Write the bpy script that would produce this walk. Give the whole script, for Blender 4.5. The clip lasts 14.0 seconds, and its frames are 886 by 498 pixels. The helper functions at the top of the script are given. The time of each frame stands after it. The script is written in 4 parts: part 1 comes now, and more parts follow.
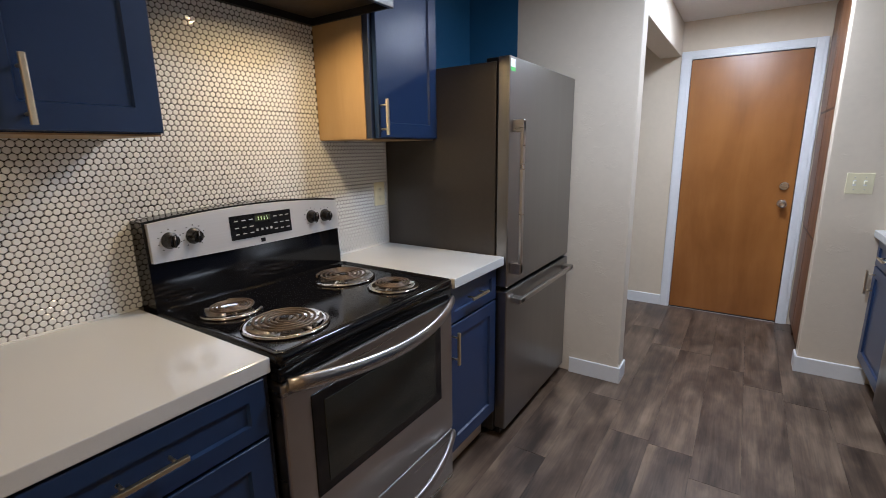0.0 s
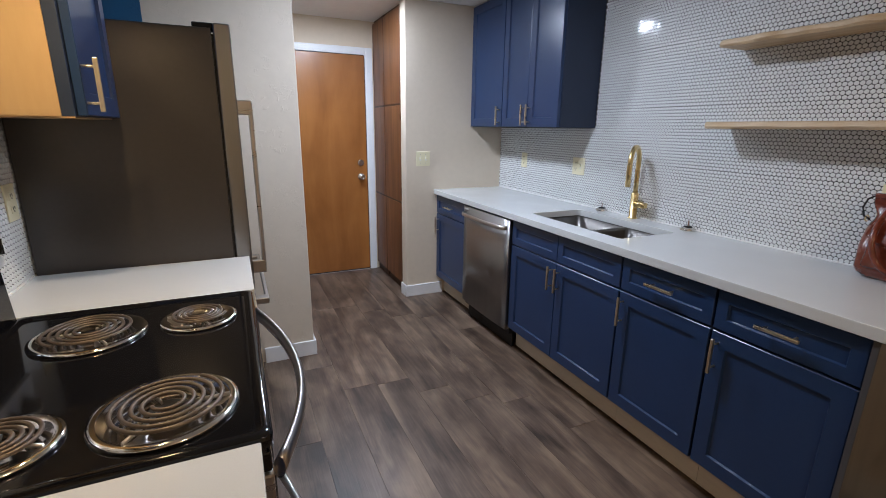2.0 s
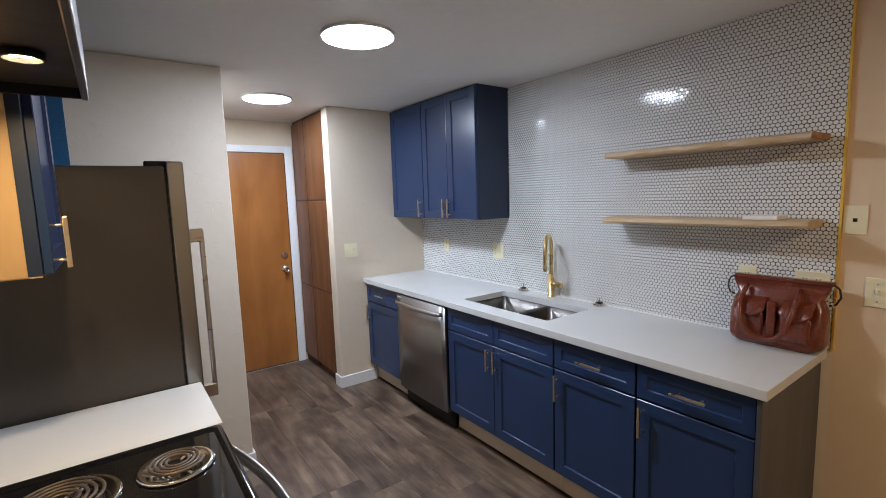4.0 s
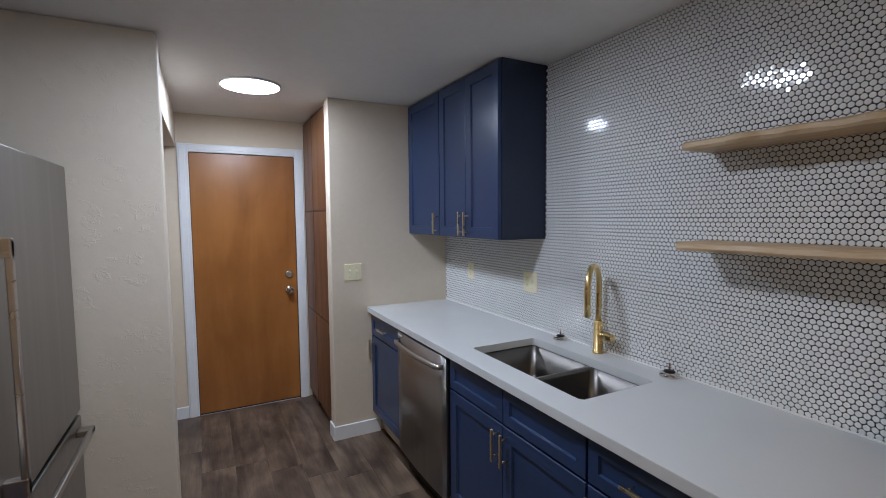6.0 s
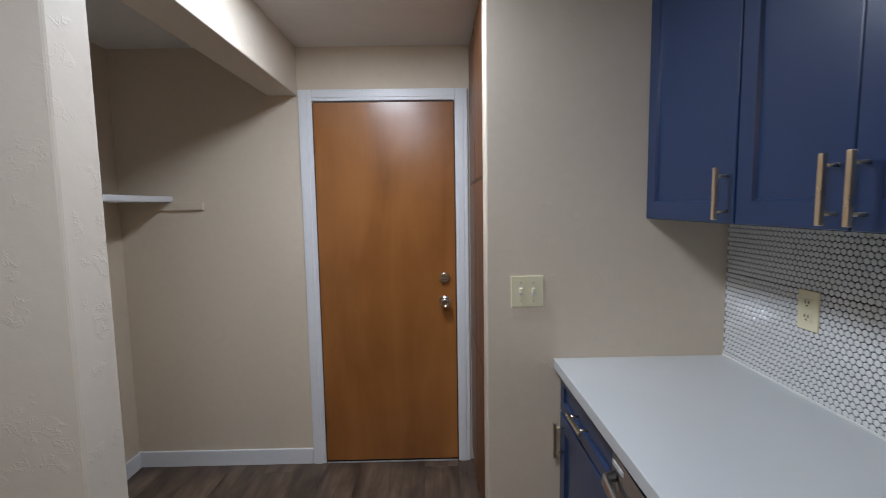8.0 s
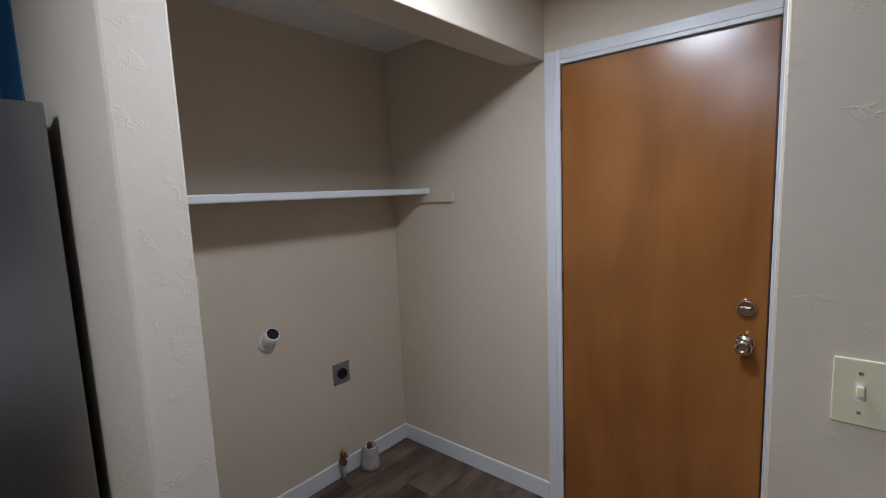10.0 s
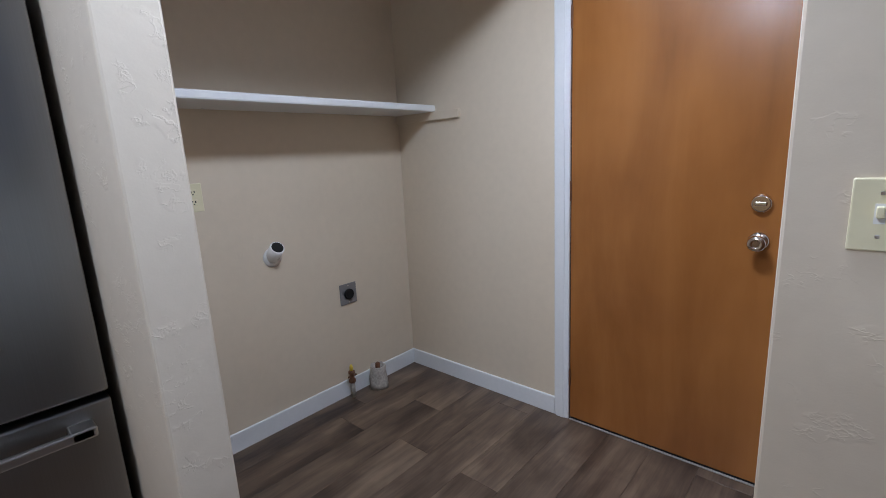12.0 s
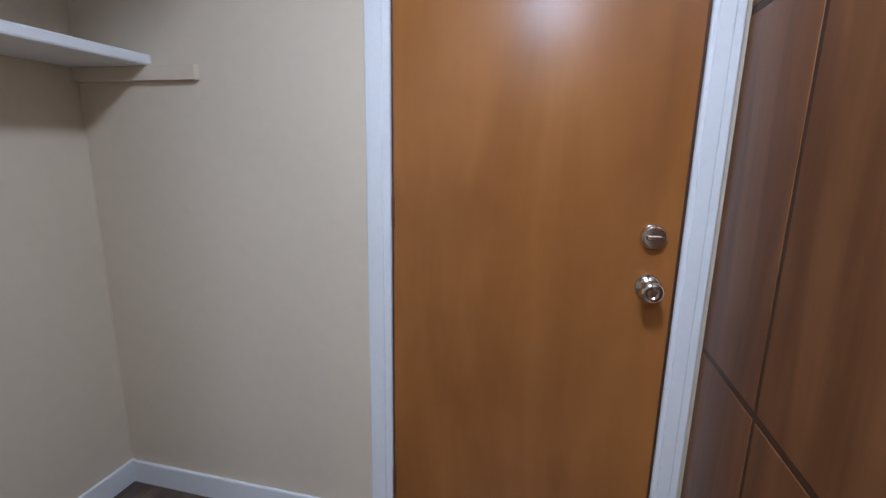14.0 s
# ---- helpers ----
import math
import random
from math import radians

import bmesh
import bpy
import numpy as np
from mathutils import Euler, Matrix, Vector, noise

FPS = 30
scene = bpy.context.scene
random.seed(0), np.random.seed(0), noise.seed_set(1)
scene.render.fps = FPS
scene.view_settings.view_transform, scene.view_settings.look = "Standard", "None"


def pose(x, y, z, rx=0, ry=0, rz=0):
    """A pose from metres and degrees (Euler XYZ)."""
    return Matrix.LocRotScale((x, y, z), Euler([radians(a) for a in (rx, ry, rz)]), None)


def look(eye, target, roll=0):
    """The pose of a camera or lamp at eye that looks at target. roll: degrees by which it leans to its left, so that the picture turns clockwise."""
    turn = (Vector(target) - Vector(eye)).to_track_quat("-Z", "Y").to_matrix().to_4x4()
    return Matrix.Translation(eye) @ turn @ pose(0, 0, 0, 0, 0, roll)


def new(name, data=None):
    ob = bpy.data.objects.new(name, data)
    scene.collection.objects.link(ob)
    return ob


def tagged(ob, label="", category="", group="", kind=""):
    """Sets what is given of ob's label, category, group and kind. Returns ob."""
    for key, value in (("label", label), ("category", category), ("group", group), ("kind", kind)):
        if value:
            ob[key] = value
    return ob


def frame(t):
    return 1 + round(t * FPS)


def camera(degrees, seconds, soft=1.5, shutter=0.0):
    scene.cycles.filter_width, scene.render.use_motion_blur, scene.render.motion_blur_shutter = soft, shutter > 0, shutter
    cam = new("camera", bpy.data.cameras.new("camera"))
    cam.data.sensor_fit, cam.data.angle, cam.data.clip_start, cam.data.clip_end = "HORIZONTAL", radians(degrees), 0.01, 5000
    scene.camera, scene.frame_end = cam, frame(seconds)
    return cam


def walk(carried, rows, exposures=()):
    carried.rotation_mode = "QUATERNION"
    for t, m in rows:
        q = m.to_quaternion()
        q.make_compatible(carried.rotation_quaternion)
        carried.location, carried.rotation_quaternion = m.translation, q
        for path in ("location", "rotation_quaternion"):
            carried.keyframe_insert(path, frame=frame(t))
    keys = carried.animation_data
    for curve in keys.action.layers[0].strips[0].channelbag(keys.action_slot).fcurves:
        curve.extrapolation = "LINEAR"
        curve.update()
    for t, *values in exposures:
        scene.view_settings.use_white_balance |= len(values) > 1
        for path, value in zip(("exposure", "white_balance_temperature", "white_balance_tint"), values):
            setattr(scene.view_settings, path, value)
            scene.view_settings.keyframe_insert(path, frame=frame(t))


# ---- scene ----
cam = camera(88.3, 14.0, soft=0.65, shutter=0.12)
PATH = [
    (0, (0.154, 0.157, 1.385), (-0.925, 1.787, 0.958), -0.8),
    (0.5, (-0.173, 0.321, 1.401), (-0.843, 2.156, 0.972), -0.6),
    (1, (-0.438, 0.359, 1.407), (-0.35, 2.293, 0.905), -1.0),
    (1.5, (-0.589, 0.213, 1.387), (-0.066, 2.067, 0.848), 0.6),
    (2, (-0.733, 0.055, 1.413), (0.071, 1.813, 0.9), 0.7),
    (2.5, (-0.905, 0.046, 1.419), (0.109, 1.706, 0.953), -0.1),
    (3, (-0.959, 0.055, 1.431), (0.149, 1.668, 1.017), -0.3),
    (3.5, (-0.95, 0.038, 1.521), (0.202, 1.639, 1.195), -1.2),
    (4, (-0.934, 0.014, 1.599), (0.232, 1.622, 1.367), -1.9),
    (6.5, (-0.065, 0.823, 1.529), (0.793, 2.623, 1.378), -0.5),
    (7, (0.039, 1.238, 1.508), (0.825, 3.069, 1.332), -0.8),
    (7.5, (0.231, 1.603, 1.483), (0.755, 3.523, 1.285), -0.4),
    (8, (0.356, 1.927, 1.487), (0.383, 3.918, 1.294), -0.9),
    (8.5, (0.406, 2.178, 1.511), (-0.076, 4.109, 1.323), -1.4),
    (9, (0.496, 2.444, 1.545), (-0.574, 4.124, 1.363), -1.5),
    (11.5, (0.633, 2.598, 1.364), (-0.713, 4.046, 1.064), -3.0),
    (12, (0.623, 2.586, 1.293), (-0.692, 4.038, 0.89), -2.9),
    (12.5, (0.606, 2.613, 1.305), (-0.658, 4.09, 0.835), -2.6),
    (13, (0.436, 2.674, 1.326), (-0.717, 4.225, 0.814), -1.8),
    (13.5, (0.193, 2.891, 1.341), (-0.779, 4.575, 0.87), -1.1),
    (14, (0.143, 3.231, 1.282), (-0.312, 5.133, 0.862), 1.0),
]
EXPOSURES = [
    (0, 0.08, 6050, 10), (1, 0.05, 5950, 10), (2, 0.2, 6000, 10), (3, 0.28, 6250, 10), (4, 0.32, 6200, 10), (6.5, -0.42, 6050, 10),
    (7.5, -0.49, 6200, 10), (8.5, -0.43, 6450, 10), (9, -0.66, 6350, 10), (11.5, -0.22, 6080, 10), (12.5, 0.06, 5800, 10), (14, -0.02, 5700, 10)]
walk(cam, [(t, look(eye, target, roll)) for t, eye, target, roll in PATH], EXPOSURES)

# ---- world and light ----
world = bpy.data.worlds.new("world")
world.use_nodes = True
world.node_tree.nodes["Background"].inputs[0].default_value = (0.5, 0.55, 0.6, 1)
world.node_tree.nodes["Background"].inputs[1].default_value = 0.02
scene.world = world
LED_STRENGTH, HOOD_STRENGTH, ROOM_STRENGTH = 92.0, 890.0, 84.0

# ---- key planes of the plan ----
XL, XR = -1.387, 1.425        # side walls
XLT, XRT = -1.377, 1.413     # tile faces
YD, YS = 4.475, 3.565          # door wall, switch wall
YW0, YW1 = 2.82, 2.938        # wing wall beside the fridge
XW = -0.367                   # end of the wing wall
CEIL = 2.34
TOP = 0.915                  # worktops
YBACK = -2.4                 # wall behind


# ---- materials ----
def mat(name, color, rough=0.5, metal=0.0, vary=0.08, scale=6.0, fine=60.0, bump=0.0, bump_scale=80.0, stretch=(1, 1, 1),
        rough_vary=0.08, coat=0.0, rnd=0.0, spec=0.5):
    """Principled surface whose colour and gloss vary at two scales, with fine relief."""
    m = bpy.data.materials.new(name)
    m.use_nodes = True
    nt = m.node_tree
    bs = nt.nodes["Principled BSDF"]
    bs.inputs["Metallic"].default_value = metal
    bs.inputs["Coat Weight"].default_value = coat
    bs.inputs["Coat Roughness"].default_value = 0.08
    bs.inputs["Specular IOR Level"].default_value = spec
    tc = nt.nodes.new("ShaderNodeTexCoord")
    mp = nt.nodes.new("ShaderNodeMapping")
    mp.inputs["Scale"].default_value = stretch
    nt.links.new(tc.outputs["Object"], mp.inputs["Vector"])
    a = nt.nodes.new("ShaderNodeTexNoise")
    a.inputs["Scale"].default_value = scale
    a.inputs["Detail"].default_value = 5
    b = nt.nodes.new("ShaderNodeTexNoise")
    b.inputs["Scale"].default_value = fine
    b.inputs["Detail"].default_value = 4
    for n in (a, b):
        nt.links.new(mp.outputs[0], n.inputs["Vector"])
    add = nt.nodes.new("ShaderNodeMath")
    add.operation = "ADD"
    nt.links.new(a.outputs[0], add.inputs[0])
    nt.links.new(b.outputs[0], add.inputs[1])
    rng = nt.nodes.new("ShaderNodeMapRange")
    rng.inputs["From Min"].default_value, rng.inputs["From Max"].default_value = 0.6, 1.4
    rng.inputs["To Min"].default_value, rng.inputs["To Max"].default_value = 1 - vary, 1 + vary
    nt.links.new(add.outputs[0], rng.inputs["Value"])
    val = rng.outputs[0]
    if rnd:
        oi = nt.nodes.new("ShaderNodeObjectInfo")
        r2 = nt.nodes.new("ShaderNodeMapRange")
        r2.inputs["To Min"].default_value, r2.inputs["To Max"].default_value = 1 - rnd, 1 + rnd
        nt.links.new(oi.outputs["Random"], r2.inputs["Value"])
        mu = nt.nodes.new("ShaderNodeMath")
        mu.operation = "MULTIPLY"
        nt.links.new(val, mu.inputs[0])
        nt.links.new(r2.outputs[0], mu.inputs[1])
        val = mu.outputs[0]
    mx = nt.nodes.new("ShaderNodeVectorMath")
    mx.operation = "SCALE"
    mx.inputs[0].default_value = color
    nt.links.new(val, mx.inputs["Scale"])
    nt.links.new(mx.outputs[0], bs.inputs["Base Color"])
    rr = nt.nodes.new("ShaderNodeMapRange")
    rr.inputs["From Min"].default_value, rr.inputs["From Max"].default_value = 0.3, 0.7
    rr.inputs["To Min"].default_value, rr.inputs["To Max"].default_value = max(0.02, rough - rough_vary), min(1, rough + rough_vary)
    nt.links.new(a.outputs[0], rr.inputs["Value"])
    nt.links.new(rr.outputs[0], bs.inputs["Roughness"])
    if bump:
        c = nt.nodes.new("ShaderNodeTexNoise")
        c.inputs["Scale"].default_value = bump_scale
        c.inputs["Detail"].default_value = 3
        nt.links.new(mp.outputs[0], c.inputs["Vector"])
        bp = nt.nodes.new("ShaderNodeBump")
        bp.inputs["Strength"].default_value = bump
        bp.inputs["Distance"].default_value = 0.004
        nt.links.new(c.outputs[0], bp.inputs["Height"])
        nt.links.new(bp.outputs[0], bs.inputs["Normal"])
    return m


def wood(name, dark, light, rough=0.4, stretch=(14, 14, 1.2), scale=2.2, coat=0.0, rnd=0.0, knots=0.0, low=0.35, high=0.68, grain=0.28, detail=8, relief=0.12):
    """Grained wood: long streaks along the axis that is stretched least, broad figure, and fine pores."""
    m = bpy.data.materials.new(name)
    m.use_nodes = True
    nt = m.node_tree
    bs = nt.nodes["Principled BSDF"]
    bs.inputs["Coat Weight"].default_value = coat
    bs.inputs["Coat Roughness"].default_value = 0.25
    tc = nt.nodes.new("ShaderNodeTexCoord")
    oi = nt.nodes.new("ShaderNodeObjectInfo")
    off = nt.nodes.new("ShaderNodeVectorMath")
    off.operation = "SCALE"
    off.inputs[0].default_value = (37.0, 61.0, 23.0)
    nt.links.new(oi.outputs["Random"], off.inputs["Scale"])
    sh = nt.nodes.new("ShaderNodeVectorMath")
    nt.links.new(tc.outputs["Object"], sh.inputs[0])
    if rnd:
        nt.links.new(off.outputs[0], sh.inputs[1])
    mp = nt.nodes.new("ShaderNodeMapping")
    mp.inputs["Scale"].default_value = stretch
    nt.links.new(sh.outputs[0], mp.inputs["Vector"])
    a = nt.nodes.new("ShaderNodeTexNoise")
    a.inputs["Scale"].default_value, a.inputs["Detail"].default_value = scale, detail
    a.inputs["Distortion"].default_value = 0.6
    b = nt.nodes.new("ShaderNodeTexNoise")
    b.inputs["Scale"].default_value, b.inputs["Detail"].default_value = scale * 9, 6
    c = nt.nodes.new("ShaderNodeTexNoise")
    c.inputs["Scale"].default_value, c.inputs["Detail"].default_value = 2.4, 3
    nt.links.new(mp.outputs[0], a.inputs["Vector"])
    nt.links.new(mp.outputs[0], b.inputs["Vector"])
    nt.links.new(sh.outputs[0], c.inputs["Vector"])
    m1 = nt.nodes.new("ShaderNodeMath")
    m1.operation = "MULTIPLY_ADD"
    m1.inputs[1].default_value = grain
    nt.links.new(b.outputs[0], m1.inputs[0])
    m2 = nt.nodes.new("ShaderNodeMath")
    m2.operation = "MULTIPLY"
    m2.inputs[1].default_value = 1.0 - grain
    nt.links.new(a.outputs[0], m2.inputs[0])
    nt.links.new(m2.outputs[0], m1.inputs[2])
    m3 = nt.nodes.new("ShaderNodeMath")
    m3.operation = "MULTIPLY_ADD"
    m3.inputs[1].default_value = 0.35 + knots
    nt.links.new(c.outputs[0], m3.inputs[0])
    m4 = nt.nodes.new("ShaderNodeMath")
    m4.operation = "MULTIPLY_ADD"
    m4.inputs[1].default_value, m4.inputs[2].default_value = 0.8, -0.11
    nt.links.new(m1.outputs[0], m4.inputs[0])
    nt.links.new(m4.outputs[0], m3.inputs[2])
    ramp = nt.nodes.new("ShaderNodeValToRGB")
    ramp.color_ramp.elements[0].position, ramp.color_ramp.elements[1].position = low, high
    ramp.color_ramp.elements[0].color, ramp.color_ramp.elements[1].color = (*dark, 1), (*light, 1)
    nt.links.new(m3.outputs[0], ramp.inputs[0])
    col = ramp.outputs[0]
    if rnd:
        r2 = nt.nodes.new("ShaderNodeMapRange")
        r2.inputs["To Min"].default_value, r2.inputs["To Max"].default_value = 1 - rnd, 1 + rnd
        nt.links.new(oi.outputs["Random"], r2.inputs["Value"])
        mx = nt.nodes.new("ShaderNodeVectorMath")
        mx.operation = "SCALE"
        nt.links.new(col, mx.inputs[0])
        nt.links.new(r2.outputs[0], mx.inputs["Scale"])
        col = mx.outputs[0]
    nt.links.new(col, bs.inputs["Base Color"])
    rr = nt.nodes.new("ShaderNodeMapRange")
    rr.inputs["To Min"].default_value, rr.inputs["To Max"].default_value = rough - 0.66 * relief, rough + 0.8 * relief
    nt.links.new(b.outputs[0], rr.inputs["Value"])
    nt.links.new(rr.outputs[0], bs.inputs["Roughness"])
    bp = nt.nodes.new("ShaderNodeBump")
    bp.inputs["Strength"].default_value, bp.inputs["Distance"].default_value = relief, 0.002
    nt.links.new(m1.outputs[0], bp.inputs["Height"])
    nt.links.new(bp.outputs[0], bs.inputs["Normal"])
    return m


def vinyl(name):
    """Printed wood-look vinyl: broad pale and dark drifts, long streaks and fine pores, each plank cut from another place."""
    m = bpy.data.materials.new(name)
    m.use_nodes = True
    nt = m.node_tree
    bs = nt.nodes["Principled BSDF"]
    tc, oi = nt.nodes.new("ShaderNodeTexCoord"), nt.nodes.new("ShaderNodeObjectInfo")
    off = nt.nodes.new("ShaderNodeVectorMath")
    off.operation = "SCALE"
    off.inputs[0].default_value = (37.0, 61.0, 23.0)
    nt.links.new(oi.outputs["Random"], off.inputs["Scale"])
    sh = nt.nodes.new("ShaderNodeVectorMath")
    nt.links.new(tc.outputs["Object"], sh.inputs[0])
    nt.links.new(off.outputs[0], sh.inputs[1])
    total = None
    layers = []
    for stretch, weight, detail, bend in (((6.0, 1.3, 1), 0.76, 4, 0.9), ((22, 1.8, 1), 0.32, 5, 0.7), ((9, 5.0, 1), 0.46, 6, 0.5), ((150, 7, 1), 0.18, 4, 0.2)):
        mp = nt.nodes.new("ShaderNodeMapping")
        mp.inputs["Scale"].default_value = stretch
        nt.links.new(sh.outputs[0], mp.inputs["Vector"])
        n = nt.nodes.new("ShaderNodeTexNoise")
        n.inputs["Scale"].default_value, n.inputs["Detail"].default_value, n.inputs["Distortion"].default_value = 1.0, detail, bend
        nt.links.new(mp.outputs[0], n.inputs["Vector"])
        layers.append(n)
        ma = nt.nodes.new("ShaderNodeMath")
        ma.operation = "MULTIPLY_ADD"
        ma.inputs[1].default_value, ma.inputs[2].default_value = weight, -weight / 2
        nt.links.new(n.outputs[0], ma.inputs[0])
        if total:
            nt.links.new(total, ma.inputs[2])
        total = ma.outputs[0]
    tone = nt.nodes.new("ShaderNodeMapRange")
    tone.inputs["To Min"].default_value, tone.inputs["To Max"].default_value = -0.030, 0.030
    nt.links.new(oi.outputs["Random"], tone.inputs["Value"])
    ad = nt.nodes.new("ShaderNodeMath")
    nt.links.new(total, ad.inputs[0])
    nt.links.new(tone.outputs[0], ad.inputs[1])
    ramp = nt.nodes.new("ShaderNodeValToRGB")
    cr = ramp.color_ramp
    stops = ((0.27, (0.031, 0.0205, 0.0150)), (0.40, (0.074, 0.0490, 0.0345)), (0.52, (0.122, 0.084, 0.059)), (0.70, (0.215, 0.156, 0.108)))
    cr.elements[0].position, cr.elements[0].color = stops[0][0], (*stops[0][1], 1)
    cr.elements[1].position, cr.elements[1].color = stops[3][0], (*stops[3][1], 1)
    for at, c in stops[1:3]:
        cr.elements.new(at).color = (*c, 1)
    nt.links.new(ad.outputs[0], ramp.inputs[0])
    nt.links.new(ramp.outputs[0], bs.inputs["Base Color"])
    rr = nt.nodes.new("ShaderNodeMapRange")
    rr.inputs["To Min"].default_value, rr.inputs["To Max"].default_value = 0.30, 0.52
    nt.links.new(layers[2].outputs[0], rr.inputs["Value"])
    nt.links.new(rr.outputs[0], bs.inputs["Roughness"])
    bp = nt.nodes.new("ShaderNodeBump")
    bp.inputs["Strength"].default_value, bp.inputs["Distance"].default_value = 0.18, 0.002
    nt.links.new(layers[3].outputs[0], bp.inputs["Height"])
    nt.links.new(bp.outputs[0], bs.inputs["Normal"])
    return m


def glow(name, color, strength):
    m = bpy.data.materials.new(name)
    m.use_nodes = True
    bs = m.node_tree.nodes["Principled BSDF"]
    bs.inputs["Base Color"].default_value = (0.8, 0.8, 0.8, 1)
    bs.inputs["Emission Color"].default_value = (*color, 1)
    bs.inputs["Emission Strength"].default_value = strength
    return m


def plaster(name, color, relief, big=14.0, cover=0.56):
    """Painted skip-trowelled wall: low swells, short raised curls where the knife skipped, and a fine roller grain."""
    m = mat(name, color, rough=0.60, vary=0.035, scale=2.5, fine=25, rough_vary=0.06)
    nt = m.node_tree
    bs = nt.nodes["Principled BSDF"]
    tc, lie = nt.nodes.new("ShaderNodeTexCoord"), nt.nodes.new("ShaderNodeMapping")
    lie.inputs["Scale"].default_value = (1, 1, 1.3)
    nt.links.new(tc.outputs["Object"], lie.inputs["Vector"])

    def grain(scale, detail, bend=0.0):
        n = nt.nodes.new("ShaderNodeTexNoise")
        n.inputs["Scale"].default_value, n.inputs["Detail"].default_value, n.inputs["Distortion"].default_value = scale, detail, bend
        nt.links.new(lie.outputs[0], n.inputs["Vector"])
        return n.outputs[0]

    def maths(kind, a, b, c=None):
        n = nt.nodes.new("ShaderNodeMath")
        n.operation = kind
        for slot, v in zip(n.inputs, (a, b, c)):
            if isinstance(v, (int, float)):
                slot.default_value = v
            elif v is not None:
                nt.links.new(v, slot)
        return n.outputs[0]

    def steps(v, lo, hi, t0, t1):
        n = nt.nodes.new("ShaderNodeMapRange")
        n.interpolation_type = "SMOOTHSTEP"
        for key, val in (("From Min", lo), ("From Max", hi), ("To Min", t0), ("To Max", t1)):
            n.inputs[key].default_value = val
        nt.links.new(v, n.inputs["Value"])
        return n.outputs[0]
    off = maths("ABSOLUTE", maths("SUBTRACT", grain(big, 4, 0.2), 0.5), 0.0)
    curl = steps(off, 0.0, 0.036, 0.8, 0.0)
    patch = steps(grain(big * 0.42, 2), cover, cover + 0.08, 0.0, 1.0)
    shelf_ = maths("MULTIPLY", steps(grain(big * 0.8, 3, 0.3), 0.52, 0.56, 0.0, 0.6), patch)
    h = maths("MULTIPLY_ADD", curl, patch, shelf_)
    h = maths("MULTIPLY_ADD", grain(big * 0.35, 3), 1.8, h)
    h = maths("MULTIPLY_ADD", grain(170, 3), 0.22, h)
    bp = nt.nodes.new("ShaderNodeBump")
    bp.inputs["Strength"].default_value, bp.inputs["Distance"].default_value = relief, 0.003
    nt.links.new(h, bp.inputs["Height"])
    nt.links.new(bp.outputs[0], bs.inputs["Normal"])
    return m


PAINT = plaster("beige_wall_paint", (0.66, 0.570, 0.446), 0.10, 30.0, 0.62)
PAINT_WING = plaster("textured_beige_paint", (0.635, 0.566, 0.468), 0.27, 24.0, 0.54)
PAINT_SWITCH = plaster("trowelled_beige_paint", (0.65, 0.568, 0.456), 0.22, 22.0, 0.57)
# The beige wall paint again, with warm light put into its colour.
PAINT_WARMLIT = plaster("warm_lit_beige_paint", (0.67, 0.53, 0.375), 0.12, 30.0, 0.6)
BLUEWALL = plaster("teal_wall_paint", (0.012, 0.09, 0.20), 0.3)
CEILING = plaster("ceiling_paint", (0.80, 0.79, 0.77), 0.15, 24.0)
TRIM = mat("white_trim_paint", (0.74, 0.76, 0.78), 0.35, vary=0.03, bump=0.05)
NAVY = mat("navy_cabinet_paint", (0.0145, 0.0345, 0.094), 0.29, vary=0.07, bump=0.03, bump_scale=300, rough_vary=0.012)
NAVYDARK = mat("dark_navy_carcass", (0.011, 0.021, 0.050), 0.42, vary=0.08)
ENDPANEL = mat("dark_taupe_end_panel", (0.060, 0.060, 0.066), 0.42, vary=0.1, stretch=(1, 1, 0.1))
QUARTZ = mat("white_quartz", (0.552, 0.567, 0.565), 0.13, vary=0.035, scale=3.0, fine=400, rough_vary=0.05)
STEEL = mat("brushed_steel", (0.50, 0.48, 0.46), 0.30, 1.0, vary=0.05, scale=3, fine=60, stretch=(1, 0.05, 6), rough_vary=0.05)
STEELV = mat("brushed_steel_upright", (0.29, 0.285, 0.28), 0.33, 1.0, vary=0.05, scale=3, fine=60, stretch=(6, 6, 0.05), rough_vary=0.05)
SINKSTEEL = mat("satin_sink_steel", (0.165, 0.155, 0.145), 0.36, 1.0, vary=0.06, fine=200, rough_vary=0.06)
SLATE = mat("slate_fridge_side", (0.072, 0.066, 0.062), 0.34, 0.55, vary=0.06, scale=3, bump=0.06, bump_scale=500)
# Paler and less metallic than STEEL: hood light is put into the colour.
PANELSTEEL_LIT = mat("hood_lit_control_steel", (0.68, 0.68, 0.69), 0.40, 0.62, vary=0.04, scale=3, fine=60, stretch=(1, 0.05, 6))
CHROME = mat("chrome", (0.72, 0.70, 0.67), 0.08, 1.0, vary=0.03, rough_vary=0.04)
BRASS = mat("brushed_brass", (0.70, 0.53, 0.25), 0.29, 1.0, vary=0.05, rough_vary=0.06)
PULL = mat("champagne_pull", (0.82, 0.70, 0.50), 0.30, 1.0, vary=0.05, rough_vary=0.05)
BLACK = mat("black_enamel", (0.005, 0.005, 0.006), 0.08, vary=0.1, rough_vary=0.03, spec=0.42)
BLACKM = mat("matt_black", (0.008, 0.008, 0.009), 0.5, vary=0.1, spec=0.25)
COIL = mat("grey_coil", (0.105, 0.080, 0.062), 0.40, 0.55, vary=0.2, fine=200)
OVENGLASS = mat("dark_oven_glass", (0.018, 0.020, 0.017), 0.09, vary=0.1)
